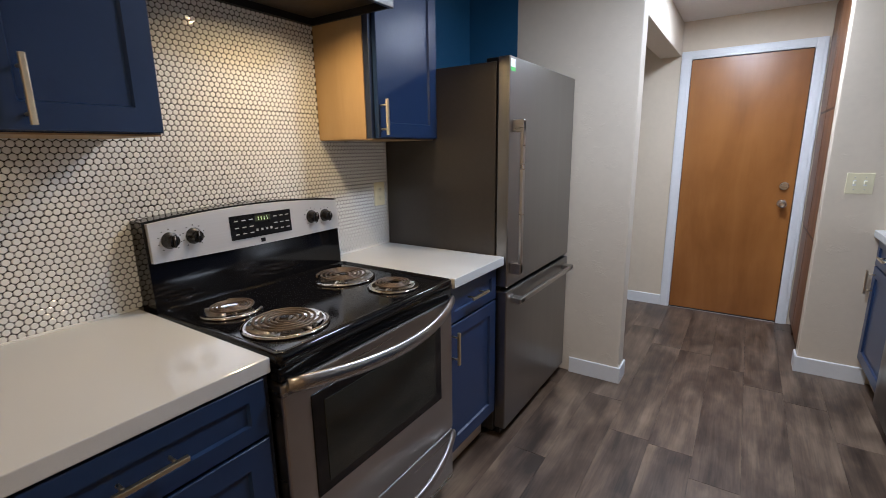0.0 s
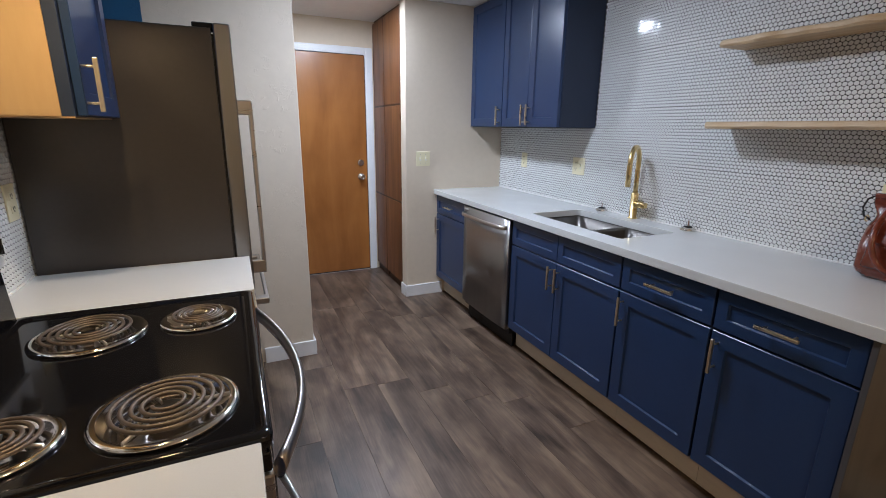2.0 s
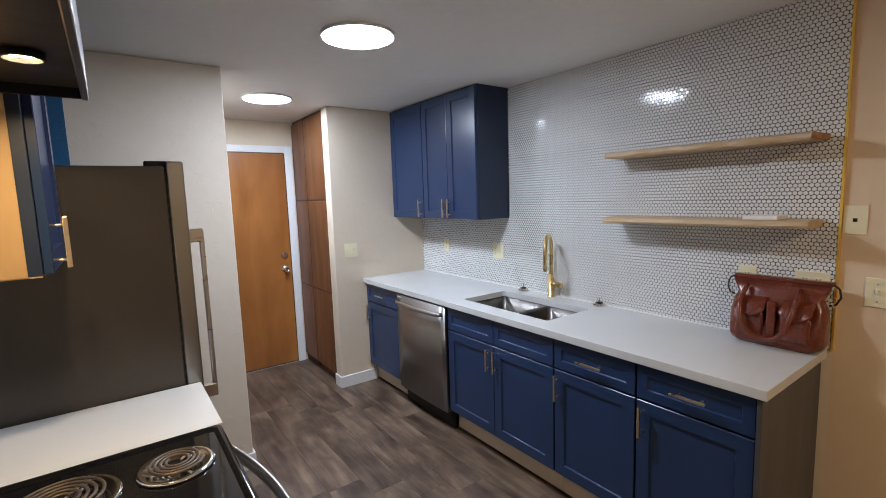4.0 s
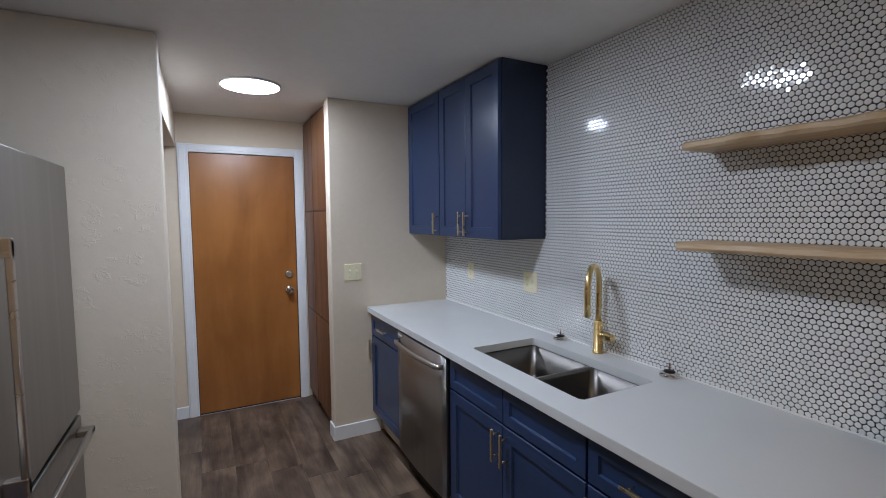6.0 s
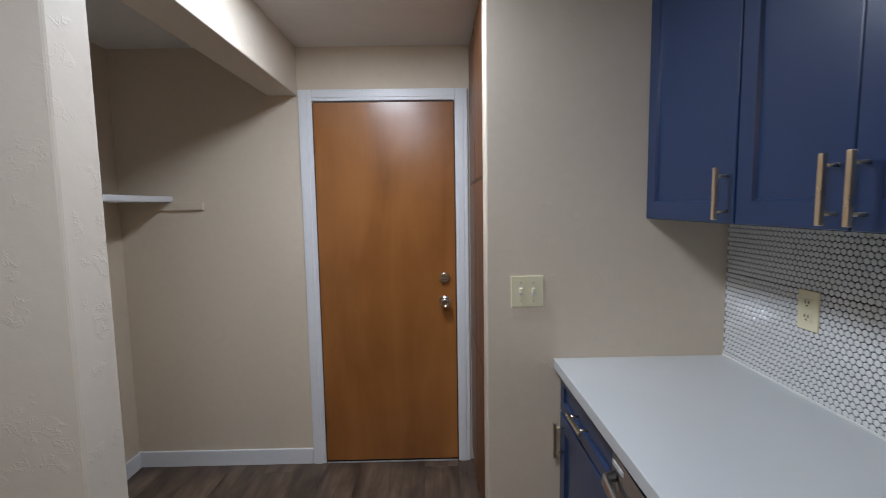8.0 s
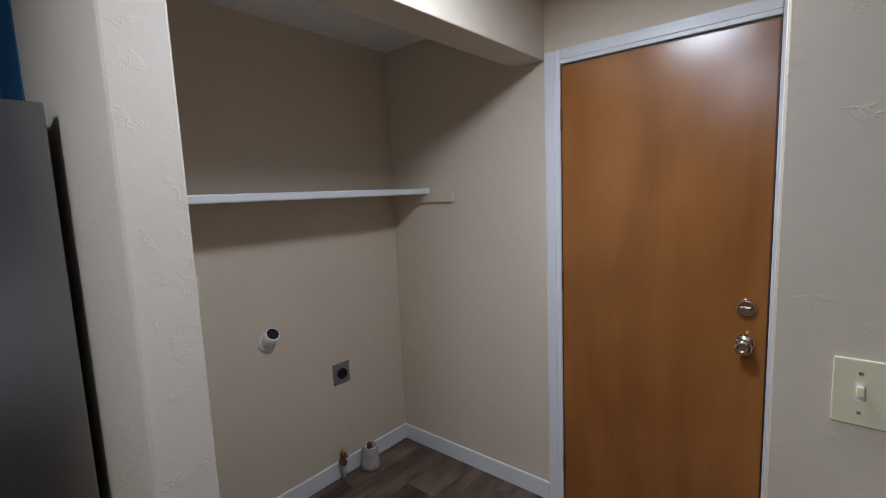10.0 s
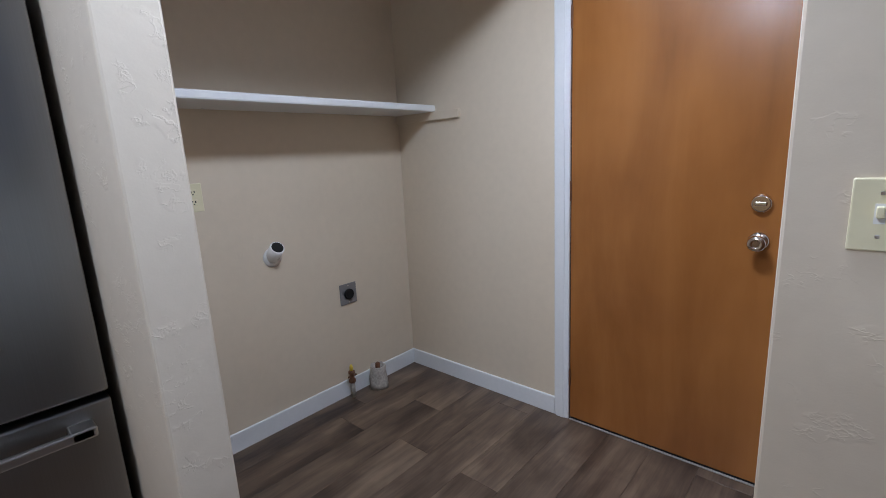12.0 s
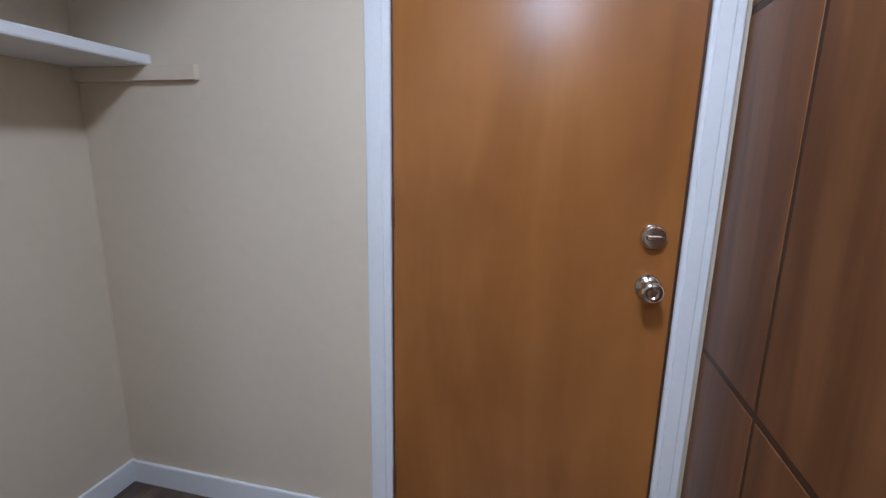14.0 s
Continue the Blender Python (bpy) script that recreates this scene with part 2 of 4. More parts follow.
GOLD = mat("gold_tile_trim", (0.88, 0.60, 0.13), 0.32, 0.75, vary=0.05)
IVORY = mat("ivory_plastic", (0.74, 0.69, 0.48), 0.35, vary=0.03)
WHITEPL = mat("white_plastic", (0.75, 0.75, 0.74), 0.3, vary=0.03)
TILEM = mat("glazed_white_tile", (0.745, 0.757, 0.752), 0.07, vary=0.05, scale=9, fine=90, rough_vary=0.04, rnd=0.04)
GROUT = mat("charcoal_grout", (0.024, 0.022, 0.022), 0.85, vary=0.25, fine=150)
DOORW = wood("orange_birch_door", (0.190, 0.064, 0.0145), (0.43, 0.176, 0.045), 0.24, (3.4, 3.4, 0.7), 1.3, coat=0.3, low=0.18, high=0.76, grain=0.10, detail=6, relief=0.012)
PANTRYW = wood("brown_birch_pantry", (0.115, 0.044, 0.015), (0.245, 0.106, 0.039), 0.42, (7, 7, 0.8), 1.8, rnd=0.08, grain=0.18)
MAPLE = wood("raw_maple_ply", (0.37, 0.240, 0.110), (0.44, 0.300, 0.148), 0.5, (5, 5, 0.8), 2.0)
PINE = wood("pale_pine_shelf", (0.43, 0.30, 0.165), (0.66, 0.505, 0.325), 0.5, (16, 1.3, 16), 2.4)
PINEEND = wood("pine_end_grain", (0.30, 0.16, 0.07), (0.42, 0.25, 0.12), 0.6, (20, 6, 20), 3)
PLANK = vinyl("grey_brown_vinyl_plank")
TOEKICK = mat("raw_toe_board", (0.58, 0.50, 0.40), 0.6, vary=0.08, stretch=(1, 0.2, 1))
LEATHER = mat("red_brown_leather", (0.135, 0.028, 0.0135), 0.24, vary=0.3, scale=9, fine=70, bump=0.5, bump_scale=45, coat=0.3)
RUBBER = mat("dark_rubber", (0.015, 0.015, 0.015), 0.7)
DARKSCREEN = mat("black_display", (0.004, 0.004, 0.005), 0.28, vary=0.05, spec=0.2)
LEGEND = mat("pale_legend", (0.45, 0.45, 0.45), 0.5)
KNOB = mat("glossy_black_knob", (0.010, 0.010, 0.011), 0.16, vary=0.1, rough_vary=0.03)
GREENLED = glow("green_digits", (0.35, 0.9, 0.15), 0.5)
GREYBOX = mat("grey_outlet_plate", (0.23, 0.23, 0.24), 0.45, 0.4, vary=0.08)
RUST = mat("rusty_valve", (0.16, 0.075, 0.04), 0.6, 0.4, vary=0.4, fine=120, bump=0.5)
YELLOW = mat("yellow_valve_tip", (0.65, 0.48, 0.05), 0.5)
PIPEWRAP = mat("flaking_pipe_wrap", (0.46, 0.43, 0.39), 0.8, vary=0.45, scale=18, fine=90, bump=0.9, bump_scale=35)
GREENTAG = mat("green_energy_sticker", (0.10, 0.55, 0.12), 0.5)
PAPER = mat("white_paper", (0.78, 0.78, 0.76), 0.6)
ROOMLED = glow("warm_diffuser", (1.0, 0.74, 0.46), ROOM_STRENGTH)
LED = glow("led_diffuser", (0.90, 0.97, 1.10), LED_STRENGTH)
# Dark brown standing in for shade in the pantry seams and round the door.
SEAMSHADE = mat("seam_shade_brown", (0.05, 0.022, 0.011), 0.5, vary=0.15)
BULB = glow("warm_hood_bulb", (1.0, 0.69, 0.35), HOOD_STRENGTH)


# ---- building helpers ----
def box(bm, x0, x1, y0, y1, z0, z1, r=0.0, seg=2):
    """A box with its edges rounded by r."""
    m = Matrix.LocRotScale(((x0 + x1) / 2, (y0 + y1) / 2, (z0 + z1) / 2), None, (abs(x1 - x0), abs(y1 - y0), abs(z1 - z0)))
    got = bmesh.ops.create_cube(bm, size=1, matrix=m)
    if r:
        edges = list({e for v in got["verts"] for e in v.link_edges})
        bmesh.ops.bevel(bm, geom=edges, offset=r, segments=seg, profile=0.5, affect="EDGES")
    return bm


def boxed(*a, **k):
    return box(bmesh.new(), *a, **k)


def turned(bm, profile, at, axis="z", n=28):
    """A surface of revolution: (radius, height) pairs turned about an axis through at."""
    rings = []
    for r, h in profile:
        ring = []
        for i in range(n):
            a = 2 * math.pi * i / n
            c, s = r * math.cos(a), r * math.sin(a)
            p = {"z": (c, s, h), "x": (h, c, s), "y": (s, h, c)}[axis]
            ring.append(bm.verts.new(Vector(at) + Vector(p)))
        rings.append(ring)
    for lo, hi in zip(rings, rings[1:]):
        for i in range(n):
            f = bm.faces.new((lo[i], lo[(i + 1) % n], hi[(i + 1) % n], hi[i]))
            f.smooth = True
    for ring, flip in ((rings[0], True), (rings[-1], False)):
        bm.faces.new(ring[::-1] if flip else ring)
    return bm


def tube(bm, pts, r, n=12, closed=False, squash=None):
    """A round bar along points; squash gives a second radius along world z."""
    pts = [Vector(p) for p in pts]
    rings = []
    k = len(pts)
    ref = None
    for i, p in enumerate(pts):
        a = pts[(i - 1) % k] if (closed or i > 0) else p
        b = pts[(i + 1) % k] if (closed or i < k - 1) else p
        d = (b - a).normalized()
        if ref is None:
            ref = Vector((0, 0, 1)) if abs(d.z) < 0.9 else Vector((1, 0, 0))
        side = d.cross(ref).normalized()
        up = side.cross(d).normalized()
        ref = up
        rings.append([bm.verts.new(p + r * math.cos(t) * side + (squash or r) * math.sin(t) * up)
                      for t in (2 * math.pi * j / n for j in range(n))])
    pairs = list(zip(rings, rings[1:])) + ([(rings[-1], rings[0])] if closed else [])
    for lo, hi in pairs:
        for j in range(n):
            f = bm.faces.new((lo[j], lo[(j + 1) % n], hi[(j + 1) % n], hi[j]))
            f.smooth = True
    if not closed:
        bm.faces.new(rings[0][::-1])
        bm.faces.new(rings[-1])
    return bm


def root_place(ob):
    p = Vector((0, 0, 0))
    while ob:
        p += ob.location
        ob = ob.parent
    return p


def mesh_of(name, bm, material, base=(0, 0, 0)):
    bmesh.ops.recalc_face_normals(bm, faces=bm.faces)
    bmesh.ops.translate(bm, verts=bm.verts, vec=-Vector(base))
    me = bpy.data.meshes.new(name)
    bm.to_mesh(me)
    bm.free()
    me.materials.append(material)
    return me


def thing(name, base, label, category, group="", kind=""):
    """An empty at the base of a thing, to which its parts belong."""
    ob = new(name)
    ob.location = base
    ob.empty_display_size = 0.05
    return tagged(ob, label, category, group, kind)


def part(name, bm, material, parent, label=""):
    """One mesh, given in world places, as a part of a thing or of a part."""
    ob = new(name, mesh_of(name, bm, material, root_place(parent)))
    ob.parent = parent
    return tagged(ob, label)


def solid(name, bm, material, base, label, category, group="", kind=""):
    """A thing that is one mesh."""
    ob = new(name, mesh_of(name, bm, material, base))
    ob.location = base
    return tagged(ob, label, category, group, kind)


def structure(name, bm, material, label, category):
    return solid(name, bm, material, (0, 0, 0), label, category, kind="structure")


def shaker(bm, side, x, y0, y1, z0, z1, thick=0.02, rail=0.057, sink=0.009):
    """A shaker front in a plane of constant x: raised rails round a sunk panel. side: +1 faces +x, -1 faces -x; x is its outer face."""
    back = x - side * thick
    loops = []
    for d, xx in ((0.0, back), (0.0, x - side * 0.002), (0.002, x), (rail, x), (rail + 0.004, x - side * sink)):
        loops.append([bm.verts.new((xx, y, z)) for y, z in
                      ((y0 + d, z0 + d), (y1 - d, z0 + d), (y1 - d, z1 - d), (y0 + d, z1 - d))])
    for lo, hi in zip(loops, loops[1:]):
        for i in range(4):
            bm.faces.new((lo[i], lo[(i + 1) % 4], hi[(i + 1) % 4], hi[i]))
    bm.faces.new(loops[-1])
    bm.faces.new(loops[0][::-1])
    return bm


def pull(parent, side, x, y, z, length, upright, material=PULL):
    """A bar pull on a front whose outer face is at x."""
    bm = bmesh.new()
    out = x + side * 0.032
    h = length / 2
    d = Vector((0, 0, 1)) if upright else Vector((0, 1, 0))
    c = Vector((out, y, z))
    e = Vector((side * 0.0045, 0, 0))
    a, b = c - d * h, c + d * h
    w = 0.0055
    if upright:
        box(bm, out - w, out + w, y - w, y + w, z - h, z + h, 0.0015)
    else:
        box(bm, out - w, out + w, y - h, y + h, z - w, z + w, 0.0015)
    for s in (-1, 1):
        p = c + d * (s * (h - 0.022))
        tube(bm, [(x - side * 0.001, p.y, p.z), (out, p.y, p.z)], 0.004, 10)
    return part("handle", bm, material, parent, "champagne-gold bar pull")


# ---- the setting ----
walls = [
    ("wall_west", boxed(XL - 0.12, XL, YBACK, YD + 0.12, 0, CEIL), PAINT, "beige painted wall behind stove and laundry alcove"),
    ("wall_north", None, PAINT, "beige painted end wall round the wooden door"),
    ("wall_south", boxed(XL - 0.12, XR + 0.12, YBACK - 0.12, YBACK, 0, CEIL), PAINT, "plain beige painted wall closing the room"),
    ("wall_switch", boxed(0.535, XR, YS, YS + 0.115, 0, CEIL, 0.006), PAINT_SWITCH, "short beige wall with a light switch"),
    ("wall_wing", boxed(XL, XW, YW0, YW1, 0, CEIL, 0.006), PAINT_WING, "beige textured wing wall beside the fridge"),
]
DX0, DX1, DZ = -0.302, 0.459, 2.046
bm = bmesh.new()
box(bm, XL - 0.12, DX0 - 0.012, YD, YD + 0.12, 0, CEIL)
box(bm, DX1 + 0.012, XR + 0.12, YD, YD + 0.12, 0, CEIL)
box(bm, DX0 - 0.012, DX1 + 0.012, YD, YD + 0.12, DZ + 0.012, CEIL)
walls[1] = (walls[1][0], bm, walls[1][2], walls[1][3])
for name, bm, m, label in walls:
    structure(name, bm, m, label, "wall")
structure("wall_east", boxed(XR, XR + 0.12, 0.552, YD, 0, CEIL), PAINT, "beige painted wall behind the tiled backsplash", "wall")
structure("wall_east_end", boxed(XR, XR + 0.12, YBACK, 0.552, 0, CEIL), PAINT_WARMLIT, "beige wall past the worktop, coloured tan for warm light", "wall")
structure("ceiling", boxed(XL - 0.12, XR + 0.12, YBACK - 0.12, YD + 0.12, CEIL, CEIL + 0.1), CEILING, "off-white textured plaster ceiling", "ceiling")
structure("alcove_header", boxed(-0.545, -0.385, YW1, YD, 2.085, CEIL, 0.005), PAINT_WING, "boxed beige header beam over the laundry alcove", "beam")
structure("wall_paint_patch_back", boxed(XL, XL + 0.004, 1.966, YW0, 1.40, CEIL), BLUEWALL, "teal painted patch of wall above the fridge", "wall")
structure("wall_paint_patch_side", boxed(XL + 0.004, -1.06, YW0 - 0.004, YW0, 1.40, CEIL), BLUEWALL, "teal painted strip of wing wall above the fridge", "wall")

BT = 0.013


def baseboard(x0, x1, y0, y1, high=0.098):
    """A board with a rounded top, whose ends stay square."""
    bm = boxed(x0, x1, y0, y1, 0, high)
    lift = [e for e in bm.edges if all(v.co.z > high - 0.001 for v in e.verts) and e.calc_length() > 0.02]
    bmesh.ops.bevel(bm, geom=lift, offset=0.0062, segments=3, profile=0.5, affect="EDGES")
    structure("baseboard", bm, TRIM, "white painted baseboard with rounded top edge", "baseboard")


baseboard(XL, XL + BT, YW1, YD, 0.092)
baseboard(XL + BT, DX0 - 0.08, YD - BT, YD, 0.092)
baseboard(XL + BT, XW - 0.005, YW1, YW1 + BT, 0.092)
baseboard(-0.66, XW, YW0 - BT, YW0)
baseboard(XW, XW + BT, YW0 - BT, YW1 + BT)
baseboard(0.535 - BT, 0.86, YS - BT, YS)
baseboard(0.535 - BT, 0.535, YS, YS + 0.11)
baseboard(XR - BT, XR, YBACK, 0.576)
baseboard(XL, XL + BT, YBACK, 0.19)

# door casing and jamb
casing = thing("door_frame", ((DX0 + DX1) / 2, YD, 0), "white painted door casing round a wooden door", "door frame", kind="structure")
part("jamb", box(box(boxed(DX0 - 0.012, DX0 - 0.002, YD - 0.001, YD + 0.11, 0, DZ), DX1 + 0.002, DX1 + 0.012, YD - 0.001, YD + 0.11, 0, DZ),
                 DX0 - 0.012, DX1 + 0.012, YD - 0.001, YD + 0.11, DZ + 0.004, DZ + 0.012), TRIM, casing)
for name, a in (("side_casing", (DX0 - 0.078, DX0 - 0.004)), ("side_casing", (DX1 + 0.006, 0.534))):
    bm = boxed(a[0], a[1], YD - 0.017, YD, 0, DZ + 0.068, 0.004)
    box(bm, a[0] + 0.012, a[1] - 0.022, YD - 0.021, YD - 0.012, 0, DZ + 0.05, 0.002)
    part(name, bm, TRIM, casing)
bm = boxed(DX0 - 0.004, DX1 + 0.006, YD - 0.017, YD, DZ + 0.006, DZ + 0.068, 0.004)
box(bm, DX0 - 0.004, DX1 + 0.006, YD - 0.021, YD - 0.012, DZ + 0.024, DZ + 0.054, 0.002)
part("head_casing", bm, TRIM, casing)
part("threshold", boxed(DX0, DX1, YD - 0.005, YD + 0.1, 0, 0.008), BLACKM, casing, "dark worn threshold strip")

part("sill_edge", boxed(DX0, DX1, YD - 0.014, YD - 0.0055, 0, 0.004), mat("scuffed_sill_edge", (0.34, 0.33, 0.31), 0.7, vary=0.5, fine=90), casing, "pale scuffed strip")

door = thing("door_1", ((DX0 + DX1) / 2, YD, 0), "closed flush orange-brown birch veneer door", "door", kind="structure")
part("leaf", boxed(DX0, DX1, YD - 0.006, YD + 0.036, 0.012, DZ, 0.002), DOORW, door)
# Dark strips drawn in place of the shaded gap between leaf and frame.
for a, b, c, d in ((DX0 - 0.0045, DX0 + 0.0005, 0, DZ), (DX1 - 0.0005, DX1 + 0.0065, 0, DZ), (DX0, DX1, DZ - 0.001, DZ + 0.0065)):
    part("weather_strip", boxed(a, b, YD - 0.0065, YD - 0.0015, c, d), SEAMSHADE, door, "dark strip standing in for the shaded gap")
for zz, nm in ((1.077, "deadbolt"), (0.945, "door_knob")):
    bm = bmesh.new()
    if nm == "deadbolt":
        turned(bm, [(0.033, 0), (0.033, 0.006), (0.029, 0.014), (0.027, 0.016), (0.024, 0.016)], (0, 0, 0), "y")
        box(bm, -0.018, 0.018, 0.014, 0.028, -0.006, 0.006, 0.003)
    else:
        turned(bm, [(0.033, 0), (0.033, 0.005), (0.024, 0.011), (0.012, 0.016), (0.012, 0.030), (0.022, 0.036),
                    (0.028, 0.048), (0.027, 0.060), (0.020, 0.066), (0.012, 0.066), (0.011, 0.062)], (0, 0, 0), "y")
    bmesh.ops.scale(bm, vec=(1, -1, 1), verts=bm.verts)
    bmesh.ops.translate(bm, vec=(0.397, YD - 0.006, zz), verts=bm.verts)
    part(nm, bm, CHROME, door, "polished nickel " + nm.replace("_", " "))
for zz in (0.22, 1.11, 1.82):
    part("hinge", boxed(DX0 - 0.004, DX0 + 0.004, YD - 0.014, YD - 0.006, zz - 0.045, zz + 0.045, 0.002), RUST, door, "dark worn hinge knuckle")


# ---- laundry alcove ----
shelf = thing("alcove_shelf", (-1.26, 3.73, 1.526), "white painted shelf across the laundry alcove", "shelf")
part("board", boxed(XL, -1.089, YW1, YD, 1.523, 1.556, 0.007), TRIM, shelf)
solid("shelf_cleat", boxed(XL, -0.923, YD - 0.018, YD, 1.479, 1.523, 0.002), PAINT, (-1.16, YD, 1.487), "beige painted wall cleat under the shelf", "cleat")


def plate(name, label, axis, side, x, y, z, w, h, kind):
    """An ivory wall plate; axis 'x': on a wall of constant x, 'y': of constant y. side: the way that it faces."""
    ob = thing(name, (x, y, z), label, "outlet" if kind != "switch" else "light switch")

    def put(nm, u0, u1, v0, v1, d0, d1, m, r=0.0, lab=""):
        a, b = sorted((side * d0, side * d1))
        if axis == "x":
            part(nm, boxed(x + a, x + b, y + u0, y + u1, z + v0, z + v1, r), m, ob, lab)
        else:
            part(nm, boxed(x + u0, x + u1, y + a, y + b, z + v0, z + v1, r), m, ob, lab)
    put("cover", -w / 2, w / 2, -h / 2, h / 2, 0, 0.006, IVORY, 0.0025)
    gangs = [0] if w < 0.09 else [-0.023, 0.023]
    for g, u in enumerate(gangs):
        if kind == "switch" or (kind == "mixed" and g == 0):
            put("toggle", u - 0.005, u + 0.005, -0.004, 0.014, 0.005, 0.018, IVORY, 0.002)
            put("slot", u - 0.007, u + 0.007, -0.014, 0.018, 0.005, 0.0066, WHITEPL)
            for v in (-0.034, 0.034):
                put("screw", u - 0.0028, u + 0.0028, v - 0.0028, v + 0.0028, 0.005, 0.0075, STEEL, 0.001)
        elif kind == "jack":
            put("jack", -0.007, 0.007, -0.008, 0.006, 0.005, 0.007, BLACKM)
        else:
            for v in (-0.020, 0.020):
                put("socket", u - 0.016, u + 0.016, v - 0.013, v + 0.013, 0.005, 0.008, IVORY, 0.002)
                for du in (-0.006, 0.006):
                    put("slot", u + du - 0.0019, u + du + 0.0019, v - 0.001, v + 0.008, 0.007, 0.0086, BLACKM)
                put("slot", u - 0.0025, u + 0.0025, v - 0.009, v - 0.004, 0.007, 0.0086, BLACKM)
    return ob


plate("wall_outlet", "ivory duplex outlet plate on the alcove wall", "x", 1, XL, 3.300, 1.172, 0.074, 0.115, "outlet")
plate("light_switch", "ivory double toggle switch plate on the short wall", "y", -1, 0.682, YS, 1.168, 0.118, 0.115, "switch")
plate("wall_outlet", "ivory outlet plate on the white tile", "x", -1, XRT, 3.187, 1.172, 0.074, 0.115, "outlet")
plate("wall_outlet", "wide ivory switch and outlet plate on tile", "x", -1, XRT, 2.539, 1.172, 0.118, 0.115, "mixed")
plate("wall_outlet", "ivory outlet plate behind the leather bag", "x", -1, XRT, 0.868, 1.177, 0.074, 0.115, "outlet")
plate("wall_outlet", "wide ivory outlet plate behind the bag", "x", -1, XRT, 0.628, 1.177, 0.118, 0.115, "outlet")
plate("phone_jack", "ivory phone jack plate on the wall past the worktop", "x", -1, XR, 0.507, 1.452, 0.074, 0.115, "jack")
plate("light_switch", "ivory toggle switch plate on the wall past the worktop", "x", -1, XR, 0.427, 1.172, 0.074, 0.115, "switch")
plate("wall_outlet", "ivory outlet plate beside the fridge", "x", 1, XLT, 1.895, 1.172, 0.074, 0.115, "outlet")

drain = thing("drain_stub", (XL, 3.606, 0.85), "white plastic washer drain elbow out of the wall", "pipe")
bm = bmesh.new()
pts = [(XL, 3.606, 0.866), (XL + 0.010, 3.606, 0.871), (XL + 0.024, 3.606, 0.883), (XL + 0.060, 3.606, 0.914)]
tube(bm, pts, 0.033, 24)
part("elbow", bm, WHITEPL, drain)
# Black disc on the closed pipe end imitates the shaded hollow.
bm = turned(bmesh.new(), [(0.027, 0.0), (0.027, 0.0025)], (0, 0, 0), "z", 24)
bmesh.ops.transform(bm, matrix=pose(XL + 0.0604, 3.606, 0.9143, 0, 50, 0), verts=bm.verts)
part("mouth", bm, BLACKM, drain, "black disc standing in for the shaded pipe opening")
part("flange", turned(bmesh.new(), [(0.046, 0), (0.045, 0.005), (0.038, 0.010), (0.034, 0.012)], (XL, 3.606, 0.861), "x", 24), WHITEPL, drain)

dry = thing("dryer_outlet", (XL, 4.012, 0.576), "grey square dryer outlet with black socket", "outlet")
part("cover", boxed(XL, XL + 0.006, 3.958, 4.065, 0.519, 0.634, 0.002), GREYBOX, dry)
part("socket", turned(bmesh.new(), [(0.029, 0), (0.029, 0.012), (0.024, 0.014), (0.020, 0.010)], (XL + 0.005, 4.012, 0.576), "x", 24), BLACKM, dry)
for u, v in ((0, 0.046), (0, -0.046)):
    part("screw", turned(bmesh.new(), [(0.004, 0), (0.003, 0.002)], (XL + 0.006, 4.012 + u, 0.576 + v), "x", 10), STEEL, dry)

valve = thing("gas_valve", (XL + 0.04, 3.955, 0), "rusty gas stub with yellow tip at the baseboard", "gas valve")
part("pipe", turned(bmesh.new(), [(0.012, 0), (0.013, 0.06), (0.012, 0.09)], (XL + 0.045, 3.955, 0), "z", 14), PIPEWRAP, valve, "flaking white pipe")
bm = turned(bmesh.new(), [(0.014, 0.085), (0.019, 0.09), (0.019, 0.105), (0.013, 0.11), (0.013, 0.135), (0.018, 0.14), (0.018, 0.152), (0.010, 0.156)], (XL + 0.045, 3.955, 0), "z", 14)
box(bm, XL + 0.04, XL + 0.05, 3.93, 3.985, 0.118, 0.128, 0.002)
part("cock", bm, RUST, valve)
part("cap", turned(bmesh.new(), [(0.009, 0.154), (0.010, 0.175), (0.006, 0.190)], (XL + 0.045, 3.955, 0), "z", 12), YELLOW, valve, "yellow tip")
stub = thing("pipe_stub", (XL + 0.075, 4.115, 0), "short pipe stub in flaking white wrap", "pipe")
bm = turned(bmesh.new(), [(0.050, 0), (0.051, 0.03), (0.048, 0.07), (0.044, 0.10), (0.046, 0.13), (0.043, 0.137), (0.033, 0.128), (0.030, 0.10)], (XL + 0.075, 4.115, 0), "z", 22)
for v in bm.verts:
    v.co += Vector((noise.noise(v.co * 40), noise.noise(v.co * 40 + Vector((5, 0, 0))), noise.noise(v.co * 30) if v.co.z > 0.05 else 0)) * 0.008
part("wrap", bm, PIPEWRAP, stub)
part("pipe", turned(bmesh.new(), [(0.014, 0.02), (0.014, 0.145), (0.010, 0.15)], (XL + 0.075, 4.115, 0), "z", 14), RUST, stub, "dark iron pipe end")


# ---- pantry ----
PX = 0.544
pantry = thing("pantry_cabinet", (0.98, 4.1, 0), "tall built-in brown birch pantry cabinet, doors closed", "cabinet")
part("body", boxed(PX + 0.020, XR, YS + 0.116, YD - 0.001, 0.0, CEIL), SEAMSHADE, pantry)
cols = ((3.700, 4.133), (4.147, 4.467))
rows = ((0.075, 0.785), (0.800, 1.588), (1.603, 2.315))
# Nearly flush dark strips imitate the shade inside the seams between doors.
part("stile", boxed(PX + 0.0015, PX + 0.020, 4.1335, 4.1465, 0.03, 2.33), SEAMSHADE, pantry, "dark strip standing in for a shaded upright seam")
